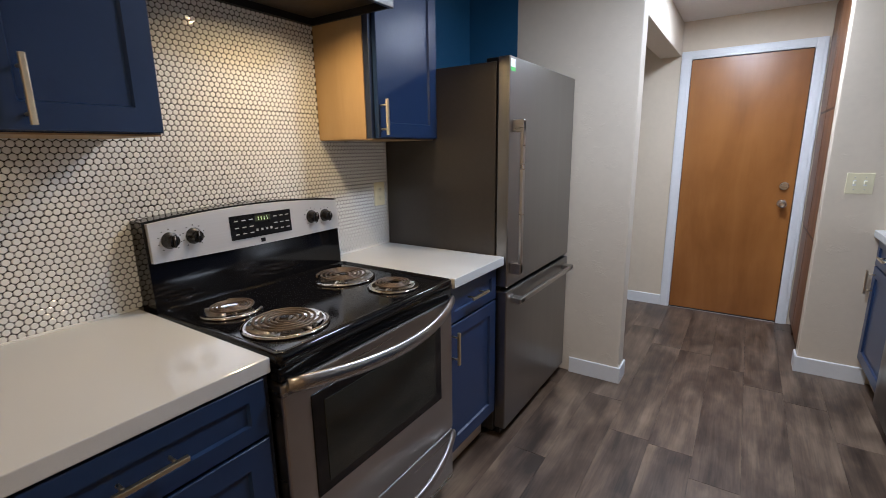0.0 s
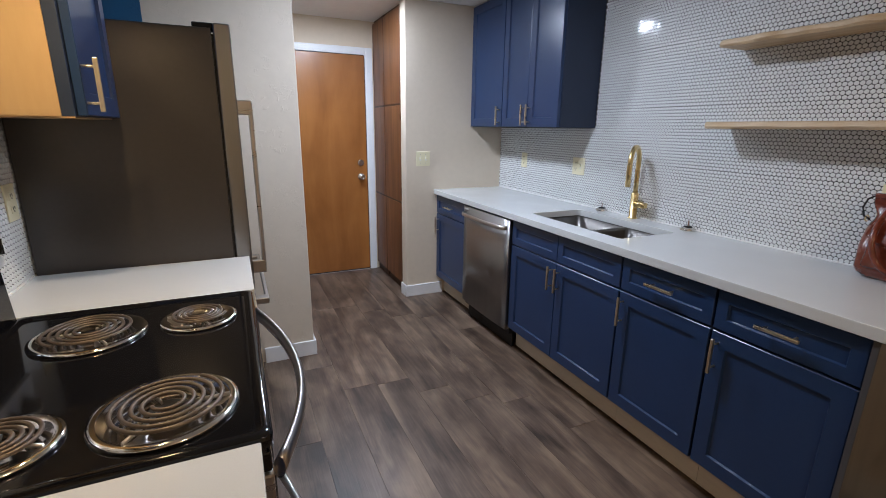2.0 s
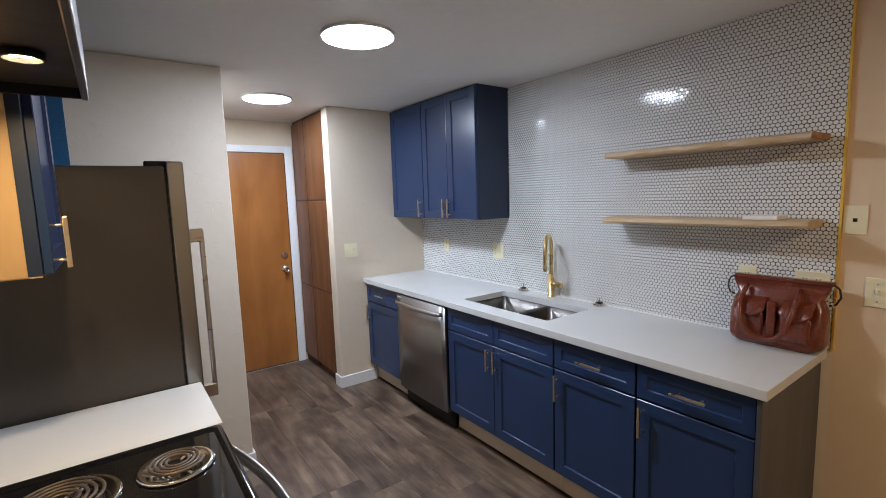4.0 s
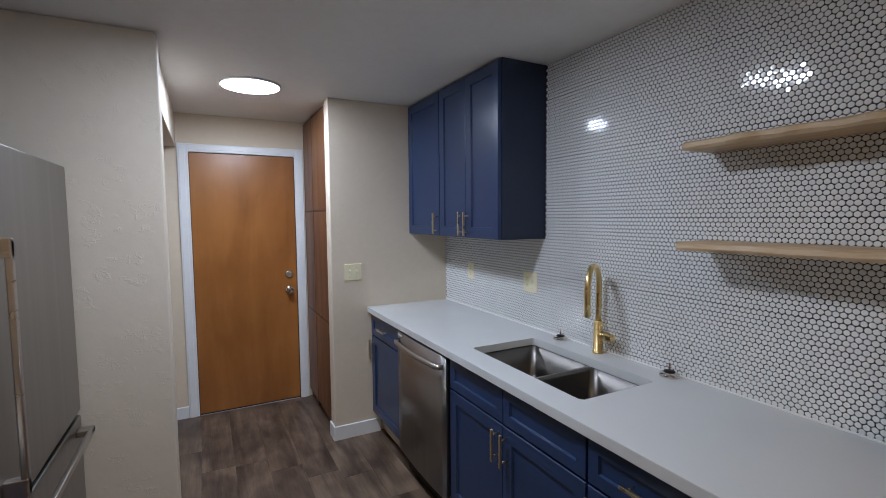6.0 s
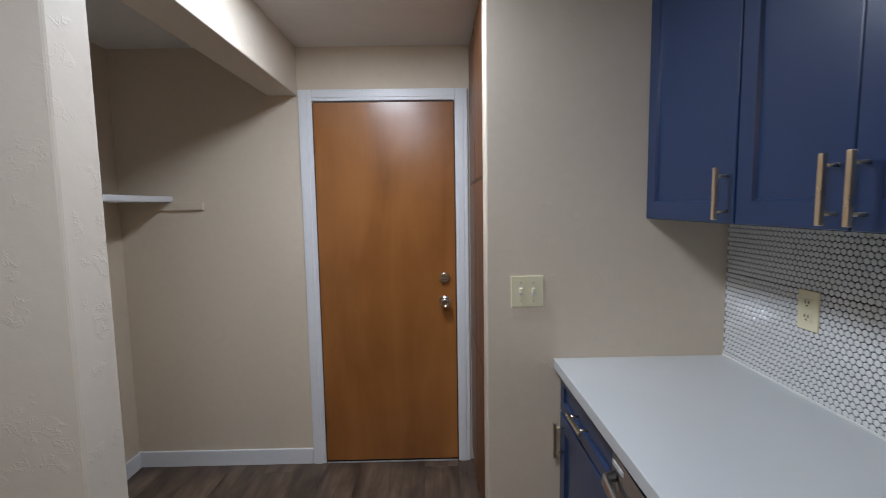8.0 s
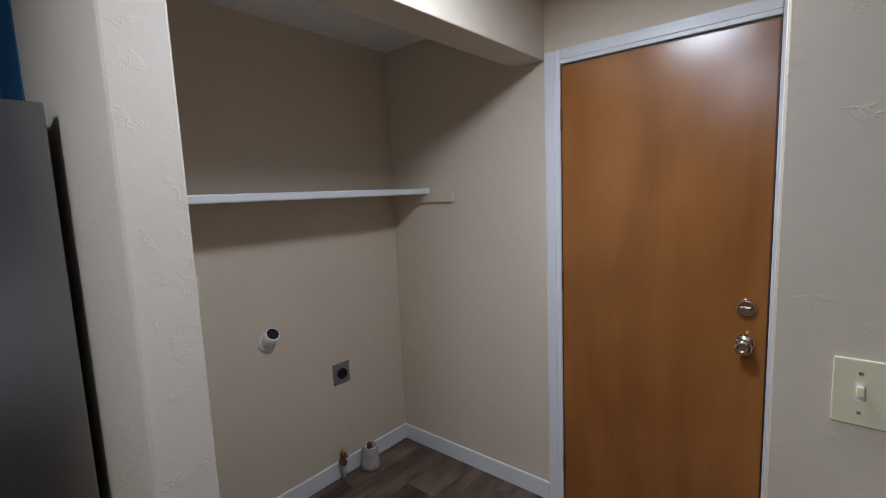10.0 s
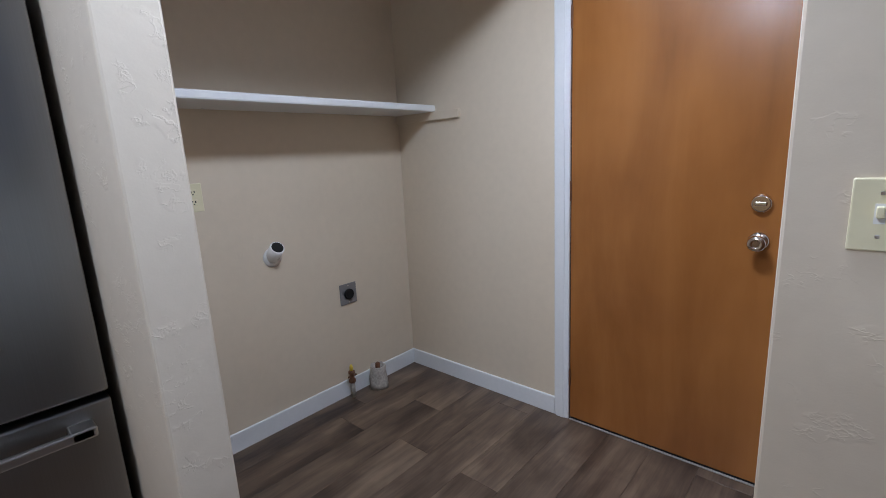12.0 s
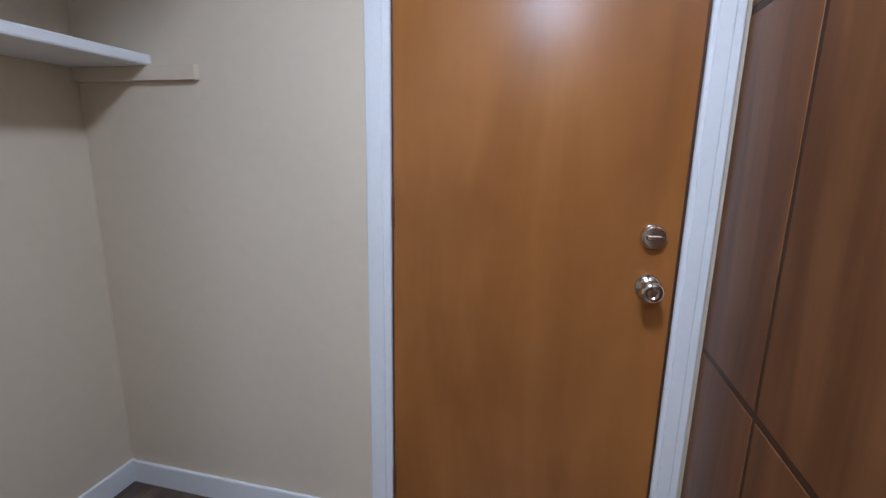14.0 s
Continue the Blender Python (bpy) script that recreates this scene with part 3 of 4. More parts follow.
part("stile", boxed(PX + 0.0015, PX + 0.020, YS + 0.116, 3.699, 0.03, 2.33), SEAMSHADE, pantry, "dark strip standing in for a shaded upright seam")
for z0, z1 in ((0.7855, 0.7995), (1.5885, 1.6025)):
    for a, b in cols:
        part("rail", boxed(PX + 0.0015, PX + 0.020, a, b, z0, z1), SEAMSHADE, pantry, "dark strip standing in for a shaded cross seam")
for c, (a, b) in enumerate(cols):
    for z0, z1 in rows:
        d = part("door", boxed(PX, PX + 0.019, a, b, z0, z1, 0.003), PANTRYW, pantry)
        if c:
            continue
        hy = a + 0.004
        for zz in (z0 + 0.09, z1 - 0.09):
            part("hinge", boxed(PX - 0.006, PX + 0.004, hy - 0.006, hy + 0.006, zz - 0.025, zz + 0.025, 0.002), RUST, d, "dark brass hinge")


# ---- kitchen cabinets ----
def base_cabinet(side, face, back, y0, y1, layout, label, body_top=0.873):
    """A base unit whose door faces lie at x = face. layout: (y0, y1, pull at the low or high y end, drawer pull, door pull) a door."""
    ob = thing("base_cabinet", ((face + back) / 2, (y0 + y1) / 2, 0), label, "cabinet", "kitchen base cabinets")
    bx = face - side * 0.021
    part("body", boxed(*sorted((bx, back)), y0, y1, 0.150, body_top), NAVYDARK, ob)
    tx = face - side * 0.075
    part("toe_board", boxed(*sorted((tx, tx - side * 0.016)), y0, y1, 0.012, 0.150), TOEKICK, ob, "raw pale toe board")
    if body_top < 0.87:
        part("front_rail", boxed(*sorted((bx, bx - side * 0.018)), y0, y1, body_top, 0.873), NAVYDARK, ob)
        part("side_wall", boxed(*sorted((bx - side * 0.018, back)), y0, y0 + 0.012, body_top, 0.873), NAVYDARK, ob)
        part("side_wall", boxed(*sorted((bx - side * 0.018, back)), y1 - 0.012, y1, body_top, 0.873), NAVYDARK, ob)
    for a, b, at, dp, vp in layout:
        d = part("drawer", shaker(bmesh.new(), side, face, a, b, 0.722, 0.868, rail=0.042), NAVY, ob)
        if dp:
            pull(d, side, face, (a + b) / 2, 0.797, 0.135, False)
        e = part("door", shaker(bmesh.new(), side, face, a, b, 0.158, 0.713), NAVY, ob)
        if vp:
            pull(e, side, face, at, 0.625, 0.135, True)
    return ob


FR = 0.806
base_cabinet(-1, FR, 1.40, 3.027, 3.563, [(3.032, 3.556, 3.512, True, True)], "navy shaker base cabinet beside the dishwasher")
base_cabinet(-1, FR, 1.40, 1.496, 2.394, [(1.948, 2.388, 1.978, False, True), (1.500, 1.944, 1.918, False, True)], "navy shaker sink base cabinet with two doors", 0.68)
base_cabinet(-1, FR, 1.40, 1.050, 1.494, [(1.054, 1.491, 1.465, True, True)], "navy shaker base cabinet with drawer and door")
base_cabinet(-1, FR, 1.40, 0.598, 1.048, [(0.602, 1.044, 1.016, True, True)], "navy shaker base cabinet at the counter's end")
solid("end_panel", boxed(FR - 0.012, 1.41, 0.580, 0.5965, 0, 0.874, 0.001), ENDPANEL, (1.1, 0.588, 0), "dark taupe end panel of the base cabinets", "panel")

FL = -0.740
base_cabinet(1, FL, -1.376, 1.536, 1.940, [(1.541, 1.936, 1.564, True, True)], "narrow navy shaker cabinet between stove and fridge")
base_cabinet(1, FL, -1.376, 0.20, 0.762, [(0.205, 0.740, 0.235, True, True)], "navy shaker base cabinet beside the stove")


def rounded_rect(x0, x1, y0, y1, r, n=6):
    out = []
    for cx, cy, a0 in ((x1 - r, y1 - r, 0), (x0 + r, y1 - r, 90), (x0 + r, y0 + r, 180), (x1 - r, y0 + r, 270)):
        for i in range(n + 1):
            a = radians(a0 + 90 * i / n)
            out.append((cx + r * math.cos(a), cy + r * math.sin(a)))
    return out


SX0, SX1, SY0, SY1, SYM = 0.905, 1.277, 1.621, 2.341, 1.944
bm = bmesh.new()
loops = []
for pts in (((0.781, 0.564), (XRT, 0.564), (XRT, YS), (0.781, YS)), rounded_rect(SX0, SX1, SY0, SY1, 0.022)):
    vs = [bm.verts.new((x, y, TOP)) for x, y in pts]
    loops += [bm.edges.new((vs[i], vs[(i + 1) % len(vs)])) for i in range(len(vs))]
bmesh.ops.triangle_fill(bm, edges=loops, use_beauty=True)
up = bmesh.ops.extrude_face_region(bm, geom=list(bm.faces))
bmesh.ops.translate(bm, vec=(0, 0, -0.038), verts=[g for g in up["geom"] if isinstance(g, bmesh.types.BMVert)])
top_e = solid("worktop", bm, QUARTZ, (1.1, 2.1, TOP), "long white quartz worktop with undermount sink cutout", "worktop")
bev = top_e.modifiers.new("edge", "BEVEL")
bev.width, bev.segments, bev.limit_method = 0.0025, 2, "ANGLE"
solid("worktop", boxed(XLT, -0.708, 1.535, 1.951, 0.877, TOP, 0.0025), QUARTZ, (-1.05, 1.73, TOP), "short white quartz worktop between stove and fridge", "worktop")
solid("worktop", boxed(XLT, -0.734, 0.175, 0.757, 0.877, TOP, 0.0025), QUARTZ, (-1.05, 0.5, TOP), "white quartz worktop beside the stove", "worktop")

# sink
sink = thing("kitchen_sink", (1.095, 1.995, 0.70), "double-bowl undermount stainless steel sink", "sink")
for a, b in ((SY0 - 0.004, SYM - 0.012), (SYM + 0.012, SY1 + 0.004)):
    bm = bmesh.new()
    rings = []
    for d, z, r in ((-0.012, 0.8775, 0.03), (0.0, 0.8765, 0.03), (0.002, 0.73, 0.035), (0.012, 0.705, 0.04), (0.035, 0.695, 0.04)):
        rings.append([bm.verts.new((x, y, z)) for x, y in rounded_rect(SX0 - 0.004 + d, SX1 + 0.004 - d, a + d, b - d, r, 6)])
    for lo, hi in zip(rings, rings[1:]):
        for i in range(len(lo)):
            bm.faces.new((lo[i], lo[(i + 1) % len(lo)], hi[(i + 1) % len(lo)], hi[i])).smooth = True
    bm.faces.new(rings[-1])
    bowl = part("bowl", bm, SINKSTEEL, sink)
    part("strainer", turned(bmesh.new(), [(0.045, 0.0), (0.045, 0.004), (0.036, 0.004), (0.030, 0.001)], (1.12, (a + b) / 2, 0.694), "z", 24), CHROME, bowl, "chrome drain strainer")
part("divider", boxed(SX0, SX1, SYM - 0.014, SYM + 0.014, 0.72, 0.874, 0.006), SINKSTEEL, sink)

# faucet
FX, FY = 1.370, 1.992
faucet = thing("kitchen_faucet", (FX, FY, TOP), "tall brushed brass gooseneck pull-down faucet", "faucet")
part("base", turned(bmesh.new(), [(0.026, 0), (0.026, 0.005), (0.0215, 0.008), (0.0205, 0.145), (0.0165, 0.150)], (FX, FY, TOP), "z"), BRASS, faucet)
R = 0.092
GX, GY = -0.87, -0.49
arc = [(FX, FY, TOP + 0.14), (FX, FY, TOP + 0.22)]
for i in range(0, 19):
    a = math.pi * i / 18
    k = R - R * math.cos(a)
    arc.append((FX + GX * k, FY + GY * k, TOP + 0.318 + R * math.sin(a)))
part("neck", tube(bmesh.new(), arc, 0.0132, 16), BRASS, faucet)
hx, hy = FX + GX * 2 * R, FY + GY * 2 * R
part("spray_head", turned(bmesh.new(), [(0.0120, 0.0), (0.0140, 0.003), (0.0145, 0.10), (0.0132, 0.118), (0.0118, 0.122)], (hx, hy, TOP + 0.200), "z", 20), BRASS, faucet)
part("lever_hub", tube(bmesh.new(), [(FX, FY, TOP + 0.085), (FX + 0.005, FY - 0.055, TOP + 0.085)], 0.019, 18), BRASS, faucet)
part("lever", boxed(FX - 0.02, FX + 0.012, FY - 0.088, FY - 0.054, TOP + 0.070, TOP + 0.100, 0.005), BRASS, faucet)

for yy in (2.244, 1.627):
    cap = thing("sink_hole_cover", (1.372, yy, TOP), "round chrome sink-hole cover with threaded stud", "hole cover", "sink hole covers")
    part("cap", turned(bmesh.new(), [(0.036, 0), (0.038, 0.004), (0.036, 0.013), (0.027, 0.019), (0.022, 0.020)], (1.372, yy, TOP), "z"), CHROME, cap)
    part("washer", turned(bmesh.new(), [(0.022, 0.018), (0.020, 0.024), (0.008, 0.026)], (1.372, yy, TOP), "z"), BLACKM, cap)
    part("stud", turned(bmesh.new(), [(0.0035, 0.02), (0.0035, 0.052), (0.0025, 0.054)], (1.372, yy, TOP), "z", 10), RUST, cap)

# dishwasher
DWX = 0.792
dw = thing("dishwasher", (1.1, 2.710, 0), "stainless steel dishwasher with curved bar handle", "dishwasher")
part("tub", boxed(DWX + 0.03, 1.38, 2.398, 3.022, 0.10, 0.872), BLACKM, dw)
bm = bmesh.new()
n = 10
front = [(2.400 + (3.020 - 2.400) * i / n) for i in range(n + 1)]
sil = []
for y in front:
    k = (y - 2.710) / 0.31
    sil.append((DWX - 0.010 * (1 - k * k), y))
lo = [bm.verts.new((x, y, 0.135)) for x, y in sil] + [bm.verts.new((DWX + 0.03, 3.020, 0.135)), bm.verts.new((DWX + 0.03, 2.400, 0.135))]
hi = [bm.verts.new((v.co.x, v.co.y, 0.866)) for v in lo]
for i in range(len(lo)):
    f = bm.faces.new((lo[i], lo[(i + 1) % len(lo)], hi[(i + 1) % len(lo)], hi[i]))
    f.smooth = i < n
bm.faces.new(lo[::-1])
bm.faces.new(hi)
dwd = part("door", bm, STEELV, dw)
part("handle", tube(bmesh.new(), [(DWX - 0.004, 2.427, 0.812), (DWX - 0.030, 2.437, 0.812)] + [
    (DWX - 0.035 - 0.016 * (1 - ((y - 2.710) / 0.27) ** 2), y, 0.812) for y in np.linspace(2.452, 2.968, 15)] + [(DWX - 0.030, 2.982, 0.812), (DWX - 0.004, 2.992, 0.812)], 0.010, 12, squash=0.014), STEEL, dwd, "curved steel handle")
part("badge", boxed(DWX - 0.0095, DWX - 0.0055, 2.937, 2.997, 0.842, 0.853), LEGEND, dwd, "small grey maker's badge")
part("toe_board", boxed(DWX + 0.06, DWX + 0.075, 2.400, 3.020, 0.0, 0.13), BLACKM, dw)


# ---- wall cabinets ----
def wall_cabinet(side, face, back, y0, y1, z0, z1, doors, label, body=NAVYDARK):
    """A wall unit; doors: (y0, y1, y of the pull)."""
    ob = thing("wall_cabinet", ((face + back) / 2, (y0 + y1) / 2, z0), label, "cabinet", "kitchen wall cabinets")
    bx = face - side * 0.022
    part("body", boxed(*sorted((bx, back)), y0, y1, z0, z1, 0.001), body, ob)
    for a, b, at in doors:
        d = part("door", shaker(bmesh.new(), side, face, a, b, z0 + 0.003, z1 - 0.012), NAVY, ob)
        pull(d, side, face, at, z0 + 0.08, 0.135, True)
    return ob


UF = 1.110
UZ = 1.424
wall_cabinet(-1, UF, XRT, 3.076, 3.563, UZ, CEIL - 0.002, [(3.079, 3.560, 3.107)], "single-door navy shaker wall cabinet in the corner")
wall_cabinet(-1, UF, XRT, 2.420, 3.074, UZ, CEIL - 0.002, [(2.751, 3.071, 2.779), (2.424, 2.747, 2.719)], "two-door navy shaker wall cabinet above the dishwasher")
lc = wall_cabinet(1, -1.062, XLT, 1.538, 1.964, 1.430, CEIL - 0.002, [(1.556, 1.961, 1.572)], "navy wall cabinet with raw maple side beside the hood")
part("side_panel", boxed(XLT, -1.112, 1.534, 1.538, 1.430, CEIL - 0.002), MAPLE, lc, "raw maple veneer side")
part("bottom_panel", boxed(XLT, -1.085, 1.539, 1.964, 1.426, 1.430), MAPLE, lc, "raw maple underside")
lc = wall_cabinet(1, -1.057, XLT, 0.420, 0.752, 1.430, CEIL - 0.002, [(0.424, 0.750, 0.492)], "navy wall cabinet over the near worktop")
part("bottom_panel", boxed(XLT, -1.078, 0.422, 0.750, 1.426, 1.430), MAPLE, lc, "raw maple underside")
solid("hood_cabinet", boxed(XLT, -1.06, 0.755, 1.5315, 2.025, CEIL - 0.002, 0.002), NAVY, (-1.2, 1.15, 2.025), "short navy cabinet above the range hood", "cabinet")

# range hood
HZ = 1.875
hood = thing("range_hood", (-1.15, 1.148, HZ), "dark metal under-cabinet range hood with lit lamp", "range hood")
HX0, HX1, HY0, HY1 = XLT, -0.948, 0.757, 1.530
bm = boxed(HX0, HX0 + 0.02, HY0, HY1, HZ, 2.022)
box(bm, HX0 + 0.02, HX1 - 0.015, HY0, HY0 + 0.012, HZ, 2.022)
box(bm, HX0 + 0.02, HX1 - 0.015, HY1 - 0.012, HY1, HZ, 2.022)
box(bm, HX0 + 0.02, HX1 - 0.015, HY0 + 0.012, HY1 - 0.012, 2.005, 2.022)
part("shell", bm, BLACKM, hood)
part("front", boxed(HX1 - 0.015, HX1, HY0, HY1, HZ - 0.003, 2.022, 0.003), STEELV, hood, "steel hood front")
bm = boxed(HX0 + 0.02, HX1 - 0.017, HY0 + 0.013, HY1 - 0.013, HZ + 0.025, HZ + 0.035)
part("underside", bm, mat("smoked_hood_pan", (0.10, 0.085, 0.07), 0.35, 0.7, vary=0.2), hood)
part("filter", boxed(HX0 + 0.08, HX1 - 0.16, 0.86, 1.12, HZ + 0.018, HZ + 0.0255, 0.002), STEEL, hood, "mesh grease filter")
part("lamp", turned(bmesh.new(), [(0.027, 0.026), (0.027, 0.021), (0.022, 0.0205)], (-1.040, 1.225, HZ), "z", 24), BULB, hood, "glowing warm round lamp")
# Ring added only to keep the lamp's sideways light off the cabinet side.
part("lamp_light_stop", turned(bmesh.new(), [(0.029, 0.0255), (0.029, 0.011), (0.033, 0.010), (0.035, 0.012), (0.035, 0.0255)], (-1.040, 1.225, HZ), "z", 24), BLACKM, hood, "black ring added to cut sideways lamp light")

# ceiling lights
# The third, warm light is unseen, added for fill; form and place are assumed.
for cx, cy, glass in ((0.06, 3.475, LED), (0.06, 1.99, LED), (0.06, -0.95, ROOMLED)):
    cl = thing("ceiling_light", (cx, cy, CEIL), "round flush LED ceiling light, switched on", "ceiling light", "ceiling lights")
    part("rim", turned(bmesh.new(), [(0.150, -0.0005), (0.170, -0.001), (0.171, -0.012), (0.165, -0.0145), (0.162, -0.013), (0.150, -0.008)], (cx, cy, CEIL), "z", 48), WHITEPL, cl)
    part("diffuser", turned(bmesh.new(), [(0.160, -0.009), (0.160, -0.0135), (0.150, -0.017), (0.10, -0.019), (0.02, -0.020)], (cx, cy, CEIL), "z", 48), glass, cl, "glowing white diffuser")


# ---- stove ----
SY, EY = 0.766, 1.532
stove = thing("electric_stove", (-1.05, 1.148, 0), "stainless and black electric range with four coil burners", "stove")
part("body", boxed(-1.36, -0.783, SY, EY, 0.02, 0.885, 0.002), BLACKM, stove)
bm = bmesh.new()
rings = []
for d, z in ((0.0, 0.885), (0.0, 0.912), (0.004, 0.917), (0.012, 0.919), (0.020, 0.917), (0.026, 0.911)):
    rings.append([bm.verts.new((x, y, z)) for x, y in rounded_rect(-1.29 + d, -0.714 - d, SY + d, EY - d, 0.018 if d < 0.01 else 0.02, 5)])
for lo, hi in zip(rings, rings[1:]):
    for i in range(len(lo)):
        bm.faces.new((lo[i], lo[(i + 1) % len(lo)], hi[(i + 1) % len(lo)], hi[i])).smooth = True
bm.faces.new(rings[-1])
bm.faces.new(rings[0][::-1])
top = part("cooktop", bm, BLACK, stove, "glossy black enamel cooktop")


def burner(cx, cy, rim, turns, end):
    """A chrome drip pan with a flat spiral coil."""
    z = 0.9115
    pan = part("drip_pan", turned(bmesh.new(), [(rim - 0.012, 0.0005), (rim, 0.001), (rim - 0.001, 0.006), (rim - 0.008, 0.0085), (rim - 0.018, 0.006),
                                              (rim - 0.030, 0.002), (rim * 0.4, 0.0012), (rim * 0.25, 0.001)], (cx, cy, z), "z", 48), CHROME, stove, "round chrome drip pan")
    part("pan_well", turned(bmesh.new(), [(rim * 0.26, 0.001), (rim * 0.25, 0.003)], (cx, cy, z), "z", 24), BLACKM, pan)
    pts = []
    r0, r1 = 0.022, rim - 0.026
    steps = int(turns * 36)
    for i in range(steps + 1):
        k = i / steps
        a = radians(end) + 2 * math.pi * turns * k
        r = r0 + (r1 - r0) * k
        pts.append((cx + r * math.cos(a), cy + r * math.sin(a), z + 0.0165))
    part("coil", tube(bmesh.new(), pts, 0.0040, 8, squash=0.0036), COIL, pan, "grey spiral heating coil")
    for j in range(3):
        a = radians(end + 40 + 120 * j)
        d = Vector((math.cos(a), math.sin(a), 0))
        bm = tube(bmesh.new(), [Vector((cx, cy, z + 0.008)) + d * 0.018, Vector((cx, cy, z + 0.008)) + d * (rim - 0.016)], 0.0022, 6, squash=0.0045)
        part("coil_support", bm, STEEL, pan)


burner(-0.884, 0.922, 0.121, 4.6, 200)
burner(-1.090, 1.343, 0.121, 4.6, 20)
burner(-0.853, 1.356, 0.092, 3.6, 130)
burner(-1.120, 0.904, 0.092, 3.6, 300)

# back guard with an arched top
BGX0, BGX1 = -1.376, -1.288
bm = bmesh.new()
prof = []
for i in range(17):
    k = i / 16 * 2 - 1
    prof.append((SY + 0.004 + (EY - SY - 0.008) * i / 16, 1.188 + 0.020 * (1 - k * k)))
lo = [bm.verts.new((BGX0, y, z)) for y, z in prof] + [bm.verts.new((BGX0, prof[-1][0], 0.885)), bm.verts.new((BGX0, prof[0][0], 0.885))]
hi = [bm.verts.new((BGX1 - (0.018 if v.co.z > 1 else 0.0), v.co.y, v.co.z)) for v in lo]
for i in range(len(lo)):
    bm.faces.new((lo[i], lo[(i + 1) % len(lo)], hi[(i + 1) % len(lo)], hi[i]))
bm.faces.new(lo[::-1])
bm.faces.new(hi)
bg = part("backguard", bm, BLACK, stove, "glossy black back guard")


def lean(z, d=0.0):
    """x of the leaning front of the back guard at height z."""
    return BGX1 - 0.018 * (z - 0.885) / (1.18 - 0.885) + d


bm = bmesh.new()
lo, hi = [], []
for i in range(17):
    k = i / 16 * 2 - 1
    y = SY + 0.012 + (EY - SY - 0.024) * i / 16
    zt, zb = 1.182 + 0.020 * (1 - k * k), 1.064 - 0.004 * (1 - k * k)
    for store, d in ((lo, 0.002), (hi, 0.016)):
        store.append((bm.verts.new((lean(zb, d), y, zb)), bm.verts.new((lean(zt, d), y, zt))))
for i in range(16):
    for store in (lo, hi):
        bm.faces.new((store[i][0], store[i + 1][0], store[i + 1][1], store[i][1]))
    bm.faces.new((lo[i][0], lo[i + 1][0], hi[i + 1][0], hi[i][0]))
    bm.faces.new((lo[i][1], lo[i + 1][1], hi[i + 1][1], hi[i][1]))
for i in (0, 16):
    bm.faces.new((lo[i][0], lo[i][1], hi[i][1], hi[i][0]))
panel = part("control_panel", bm, PANELSTEEL_LIT, bg, "brushed steel control panel")


def on_panel(name, y0, y1, z0, z1, d0, d1, m, parent, label=""):
    bm = bmesh.new()
    vs = []
    for z in (z0, z1):
        for y in (y0, y1):
            for d in (d0, d1):
                vs.append(bm.verts.new((lean(z, d), y, z)))
    for q in ((0, 2, 6, 4), (1, 5, 7, 3), (0, 1, 3, 2), (4, 6, 7, 5), (0, 4, 5, 1), (2, 3, 7, 6)):
        bm.faces.new([vs[i] for i in q])
    return part(name, bm, m, parent, label)


disp = on_panel("display", 1.032, 1.280, 1.090, 1.172, 0.014, 0.0185, DARKSCREEN, bg, "black touch display panel")
on_panel("clock_window", 1.128, 1.190, 1.144, 1.164, 0.018, 0.0192, mat("dim_lcd", (0.05, 0.06, 0.03), 0.2), bg)
for i in range(4):
    for sgn in (0, 1):
        on_panel("clock_digit", 1.140 + i * 0.012, 1.142 + i * 0.012, 1.147 + sgn * 0.007, 1.153 + sgn * 0.007, 0.019, 0.0196, GREENLED, bg)
for y in (1.048, 1.076, 1.104, 1.204, 1.230, 1.256):
    for z in (1.106, 1.128, 1.152):
        on_panel("legend", y, y + 0.014, z, z + 0.0035, 0.018, 0.0191, LEGEND, bg)
for y in (1.128, 1.148, 1.168, 1.186):
    on_panel("legend", y, y + 0.008, 1.110, 1.118, 0.018, 0.0191, LEGEND, bg)
on_panel("badge", 1.143, 1.160, 1.068, 1.082, 0.015, 0.0176, DARKSCREEN, bg, "small dark maker's badge")
for y, z in ((0.834, 1.126), (0.908, 1.129), (1.382, 1.129), (1.452, 1.126)):
    bm = turned(bmesh.new(), [(0.026, 0.0), (0.026, 0.004), (0.021, 0.010), (0.019, 0.026), (0.016, 0.030), (0.008, 0.030)], (lean(z, 0.014), y, z), "x", 24)
    box(bm, lean(z, 0.038), lean(z, 0.050), y - 0.004, y + 0.004, z - 0.019, z + 0.019, 0.002)
    kn = part("knob", bm, KNOB, bg, "glossy black control knob")
    part("pointer", boxed(lean(z, 0.0495), lean(z, 0.0508), y - 0.001, y + 0.001, z + 0.004, z + 0.017), LEGEND, kn, "pale pointer line")
    for k in range(9):
        a = radians(-50 + k * 35)
        u, v = y + 0.034 * math.cos(a), z + 0.034 * math.sin(a)
        on_panel("dial_mark", u - 0.0016, u + 0.0016, v - 0.0016, v + 0.0016, 0.0155, 0.0166, DARKSCREEN, bg)

# oven front
part("front_rail", boxed(-0.7840, -0.7200, SY + 0.001, EY - 0.001, 0.845, 0.884, 0.004), BLACK, stove, "black vent rail under the cooktop")
od = part("oven_door", boxed(-0.7810, -0.7180, SY + 0.003, EY - 0.003, 0.305, 0.838, 0.006), STEEL, stove, "stainless oven door")
part("window", boxed(-0.7200, -0.7145, SY + 0.085, EY - 0.085, 0.470, 0.775, 0.002), BLACK, od, "black window surround")
part("glass", boxed(-0.7170, -0.7125, SY + 0.125, EY - 0.125, 0.500, 0.745, 0.001), OVENGLASS, od, "smoked oven glass")


